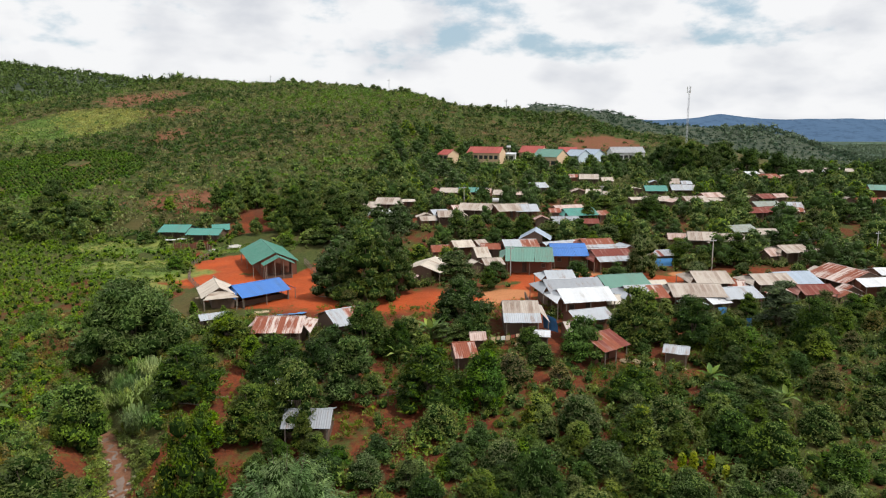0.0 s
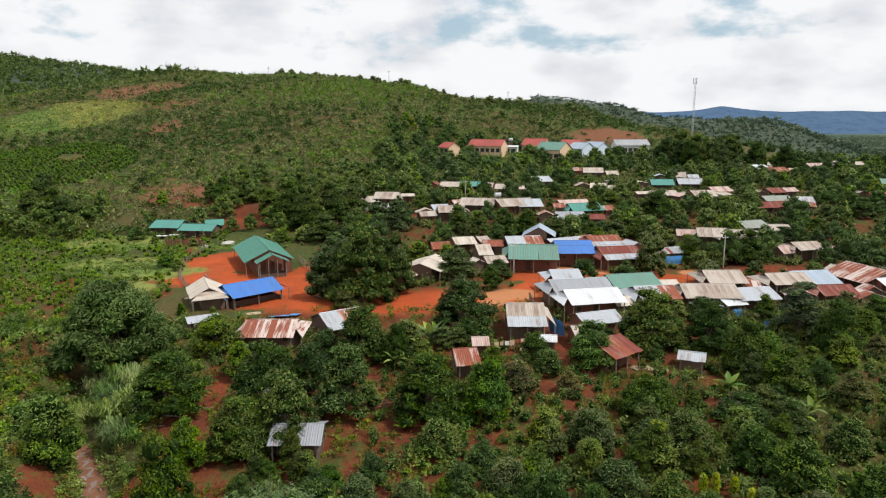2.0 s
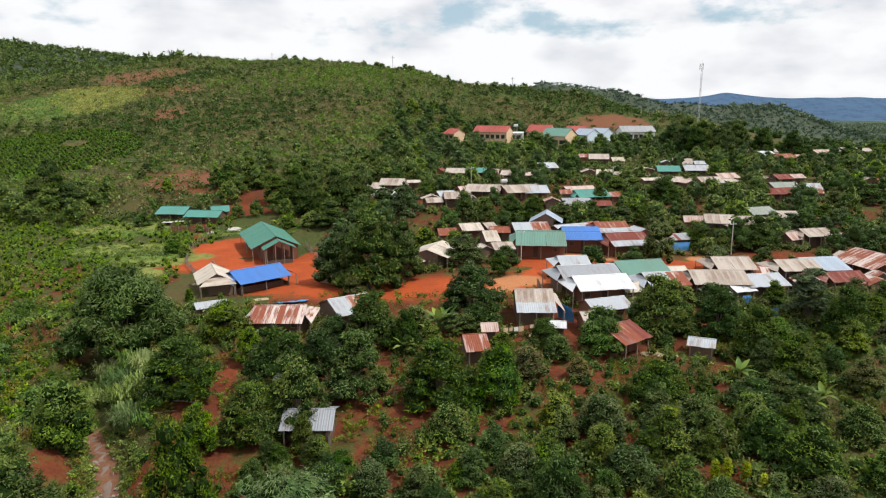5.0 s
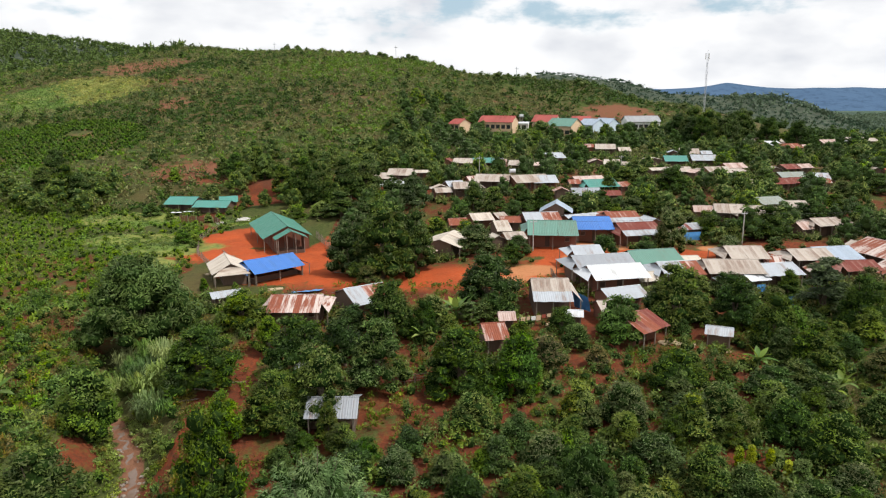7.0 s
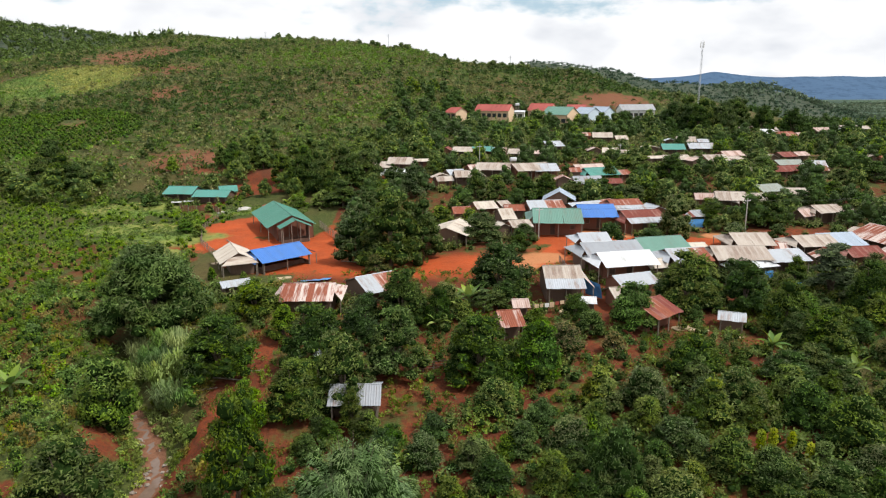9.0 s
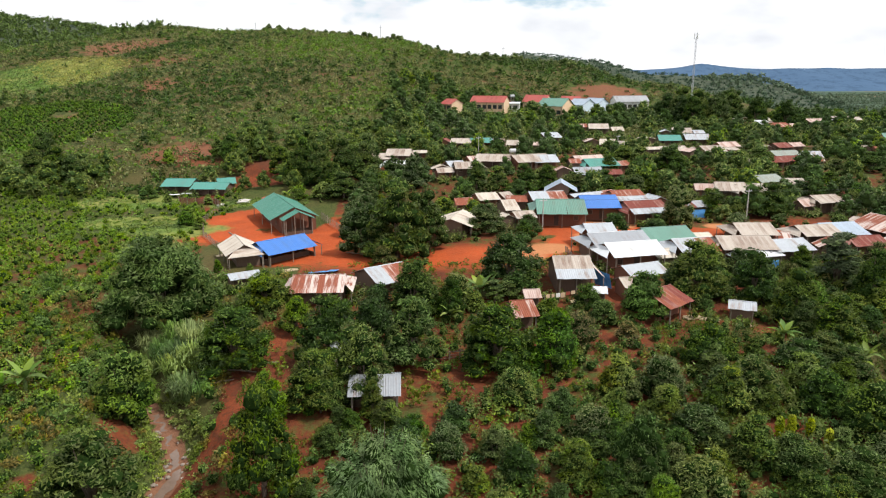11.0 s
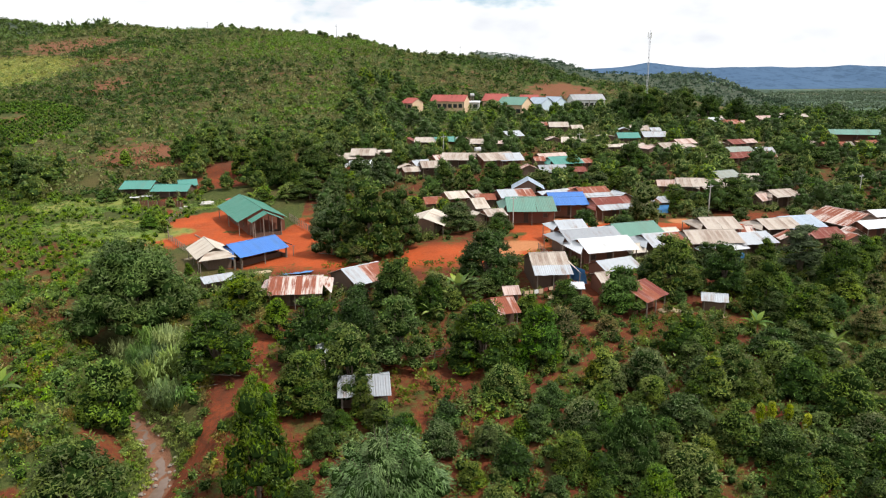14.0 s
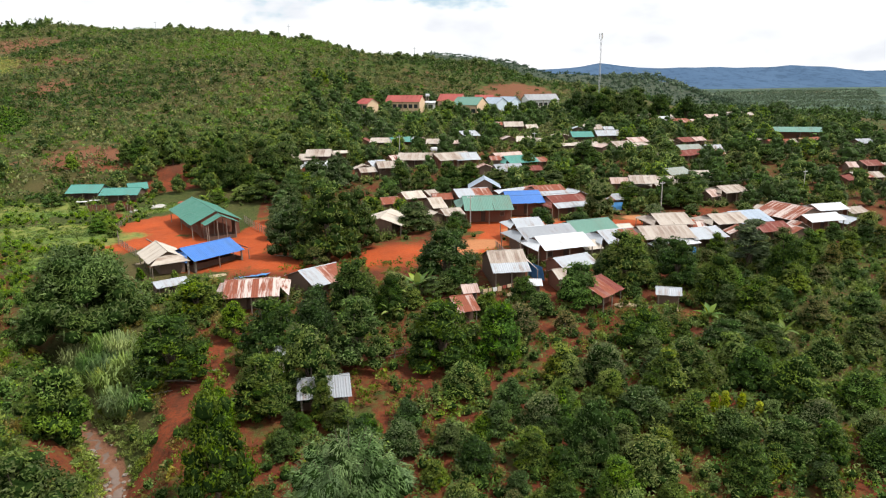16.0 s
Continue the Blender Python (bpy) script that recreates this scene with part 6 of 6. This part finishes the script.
edge = scatter(620, 140, 460, 180, 500, 4.0, 1.0, 30, lambda x, y: x < 0.84 * y + 20 and not hides(x, y))
shrubs("edge_woods", [(x, y, grow.uniform(2.2, 4.2), grow.uniform(3.0, 6.0)) for x, y in edge], LEAF_DARK, "dark woods beyond the last houses", 60, 0.36, "trees", core=True)
shrubs("plain_woods", [(x, y, grow.uniform(4.0, 7.5), grow.uniform(4.0, 9.0)) for x, y in wide_land], LEAF_HAZE, "strips of plantation trees on the wide plain", 16, 0.62, "trees")
for x, y in scatter(34, -20, 12, 42, 57, 2.6, 0.6, 17):
    plant(BROAD + MANGO + AIRY, (x, y, grow.uniform(2.2, 3.6), grow.uniform(1.0, 1.4)))
# bushes
low = scatter(1500, -21, 84, 40, 104, 1.25, 0.6, 11, lambda x, y: y < 56 or (x > -8 and y < 80) or x > 34)
cut = len(low) * 3 // 5
shrubs("coffee_bushes", [(x, y, grow.uniform(0.55, 1.15), grow.uniform(0.8, 1.9)) for x, y in low[:cut]], LEAF_COFFEE, "dense green coffee bushes on red earth", 130, 0.27, core=True)
shrubs("mixed_bushes", [(x, y, grow.uniform(0.6, 1.4), grow.uniform(0.9, 2.4)) for x, y in low[cut:]], LEAF_MID, "mixed green bushes among the coffee", 130, 0.25, core=True)
rowed = [(x + grow.uniform(-0.35, 0.35), y + grow.uniform(-0.3, 0.3)) for x in np.arange(-118, -44, 1.9) for y in np.arange(48, 172, 1.7)]
rowed = [(x, y) for x, y in rowed if grow.random() < (0.15 if any(((x - a) / p) ** 2 + ((y - b) / q) ** 2 < 1 for a, b, p, q in MEADOWS) else 0.80) and float(off_line(x, y, STREAM)) > 5 and x < -44 - 0.1 * (y - 60) and free(x, y, 1.0)]
shrubs("coffee_field", [(x, y, grow.uniform(0.55, 1.1), grow.uniform(0.8, 1.6)) for x, y in rowed], LEAF_FIELD, "rows of coffee bushes on a red slope", 62, 0.38, core=True)
under = scatter(3000, -52, 92, 38, 106, 0.7, 0.4, 13, lambda x, y: float(off_line(x, y, STREAM)) > 1.8 and not in_yard(x, y))
shrubs("undergrowth", [(x, y, grow.uniform(0.4, 1.0), grow.uniform(0.4, 1.3)) for x, y in under], LEAF_WEED, "low weeds and undergrowth", 40, 0.38)
lush = scatter(620, -66, -27, 40, 100, 1.25, 0.5, 16, lambda x, y: float(off_line(x, y, STREAM)) > 1.9)
shrubs("stream_thicket", [(x, y, grow.uniform(0.6, 1.4), grow.uniform(0.8, 2.1)) for x, y in lush[:420]], LEAF_COFFEE, "lush weeds and bushes along the stream", 130, 0.25, core=True)
bank = scatter(420, -40, -26, 44, 68, 0.5, 0, 18, lambda x, y: 1.0 < float(off_line(x, y, STREAM)) < 3.0 and float(off_line(x, y, ROADS[4])) > 1.2)
shrubs("bank_grass", [(x, y, grow.uniform(0.35, 0.7), grow.uniform(0.3, 0.8)) for x, y in bank], LEAF_MEADOW, "bright green grass and weeds on the stream bank", 60, 0.4)
shrubs("yellow_thicket", [(x, y, grow.uniform(0.6, 1.3), grow.uniform(0.6, 1.6)) for x, y in lush[420:]], LEAF_OLIVE, "yellowing weeds on the stream bank", 110, 0.28)
between = scatter(1000, -60, 150, 100, 290, 1.6, 0.3, 15, lambda x, y: not in_yard(x, y) and abs(x - 30) < 40 + y * 0.5)
shrubs("village_bushes", [(x, y, grow.uniform(0.5, 1.3), grow.uniform(0.5, 1.7)) for x, y in between], LEAF_GREY, "bushes and weeds between the houses", 50, 0.38, core=True)
hedge = []
for hx, hy, hr in HOMES:
    if 88 < hy < 250:
        for _ in range(9):
            a = grow.uniform(-2.9, -0.25)
            d = hr / 0.9 + grow.uniform(0.5, 2.2)
            hedge.append((hx + d * math.cos(a), hy + d * math.sin(a)))
hedge = [p for p in hedge if not bare_at(*p) and not in_yard(*p) and min(float(off_line(*p, r)) for r in ROADS) > 1.6 and all((p[0] - hx) ** 2 + (p[1] - hy) ** 2 > (hr + 0.2) ** 2 for hx, hy, hr in HOMES)]
for k, (leaf, words) in enumerate(((LEAF_MID, "green bushes and hedges before the houses"), (LEAF_GREY, "dusty bushes before the houses"))):
    shrubs("house_hedges", [(x, y, grow.uniform(0.6, 1.3), grow.uniform(0.9, 2.1)) for x, y in hedge[k::2]], leaf, words, 60, 0.36, core=True)
hill = scatter(17000, -330, 120, 166, 520, 1.55, 1.0, 14, lambda x, y: (y > 188 or x < -64) and grow.random() < cleared(x, y) and x > -0.72 * y - 30 and x < 0.42 * y)
sorts = {"bright": [], "dull": [], "dark": []}
for x, y in hill:
    key = math.sin(x * 0.031 + y * 0.017) + math.sin(y * 0.043 - x * 0.02) + grow.uniform(-1.3, 1.3)
    sorts["bright" if key < -0.75 else "dull" if key < 0.5 else "dark"].append((x, y, grow.uniform(0.9, 2.3), grow.uniform(0.9, 3.0)))
shrubs("hill_bushes", sorts["bright"], LEAF_FIELD, "light green coffee and scrub on the hillside", 28, 0.44)
shrubs("hill_scrub", sorts["dull"], LEAF_HILL, "dull green scrub and young trees on the hillside", 28, 0.44)
shrubs("hill_dark_bushes", sorts["dark"], LEAF_DARK, "dark green bushes on the hillside", 28, 0.44)
knolls = scatter(330, -300, 110, 195, 470, 5.0, 1.0, 37, lambda x, y: cleared(x, y) > 0.65 and x > -0.72 * y - 30 and x < 0.42 * y and math.sin(x * 0.05 + y * 0.02) + math.sin(y * 0.06 - x * 0.03) > -0.9)
grove("hill_trees", [(x, y, grow.uniform(2.2, 4.8), grow.uniform(0.9, 1.3)) for x, y in knolls], LEAF_DARK, 38, "dark single trees on the hillside", 150, 0.16, 6)
# the worked land on the hill and the meadow by the yard
rows_up = [(x + grow.uniform(-0.3, 0.3), y + grow.uniform(-0.3, 0.3)) for x in np.arange(-176, -108, 1.7) for y in np.arange(206, 267, 2.05)]
rows_up = [(x, y) for x, y in rows_up if ((x + 142) / 34) ** 2 + ((y - 236) / 30) ** 2 < 1 and ((x + 135) / 5) ** 2 + ((y - 246) / 5) ** 2 > 1]
shrubs("hill_coffee", [(x, y, grow.uniform(0.9, 1.4), grow.uniform(1.0, 1.7)) for x, y in rows_up], LEAF_COFFEE, "dense coffee rows on the lower hillside", 34, 0.40, core=True)
crops = scatter(3400, -220, -146, 286, 374, 0.9, 0, 33, lambda x, y: ((x + 182) / 33) ** 2 + ((y - 330) / 42) ** 2 < 1)
light_crops = [p for p in crops if math.sin(p[0] * 0.09 + p[1] * 0.05) + 0.012 * (p[1] - 330) > grow.uniform(-0.7, 0.9)]
kept = set(light_crops)
shrubs("field_crops", [(x, y, grow.uniform(0.5, 0.9), grow.uniform(0.5, 1.1)) for x, y in light_crops], LEAF_MAIZE, "yellow-green crops in a hillside field", 16, 0.55, "crops")
shrubs("low_crops", [(x, y, grow.uniform(0.4, 0.8), grow.uniform(0.3, 0.7)) for x, y in crops if (x, y) not in kept], LEAF_FIELD, "green low crops in a hillside field", 16, 0.55, "crops")
dry = scatter(560, -212, -112, 280, 460, 1.6, 0, 35, lambda x, y: cleared(x, y) < 0.5 and ((x + 182) / 33) ** 2 + ((y - 330) / 42) ** 2 > 0.8)
shrubs("dry_scrub", [(x, y, grow.uniform(0.5, 1.2), grow.uniform(0.3, 0.9)) for x, y in dry], LEAF_OLIVE, "dry brown grass and scrub on bare slopes", 18, 0.5)
tufts = [(a + p * grow.uniform(-1.1, 1.1), b + q * grow.uniform(-1.1, 1.1)) for a, b, p, q in MEADOWS for _ in range(330)]
shrubs("meadow_grass", [(x, y, grow.uniform(0.3, 0.8), grow.uniform(0.15, 0.5)) for x, y in tufts if free(x, y, 0.2) and not in_yard(x, y)], LEAF_MEADOW, "bright green grass tufts in the meadow", 30, 0.42, "grass")

for o in STOCK:  # the patterns stand out of sight
    for p in (o, *o.children_recursive):
        bpy.data.objects.remove(p)
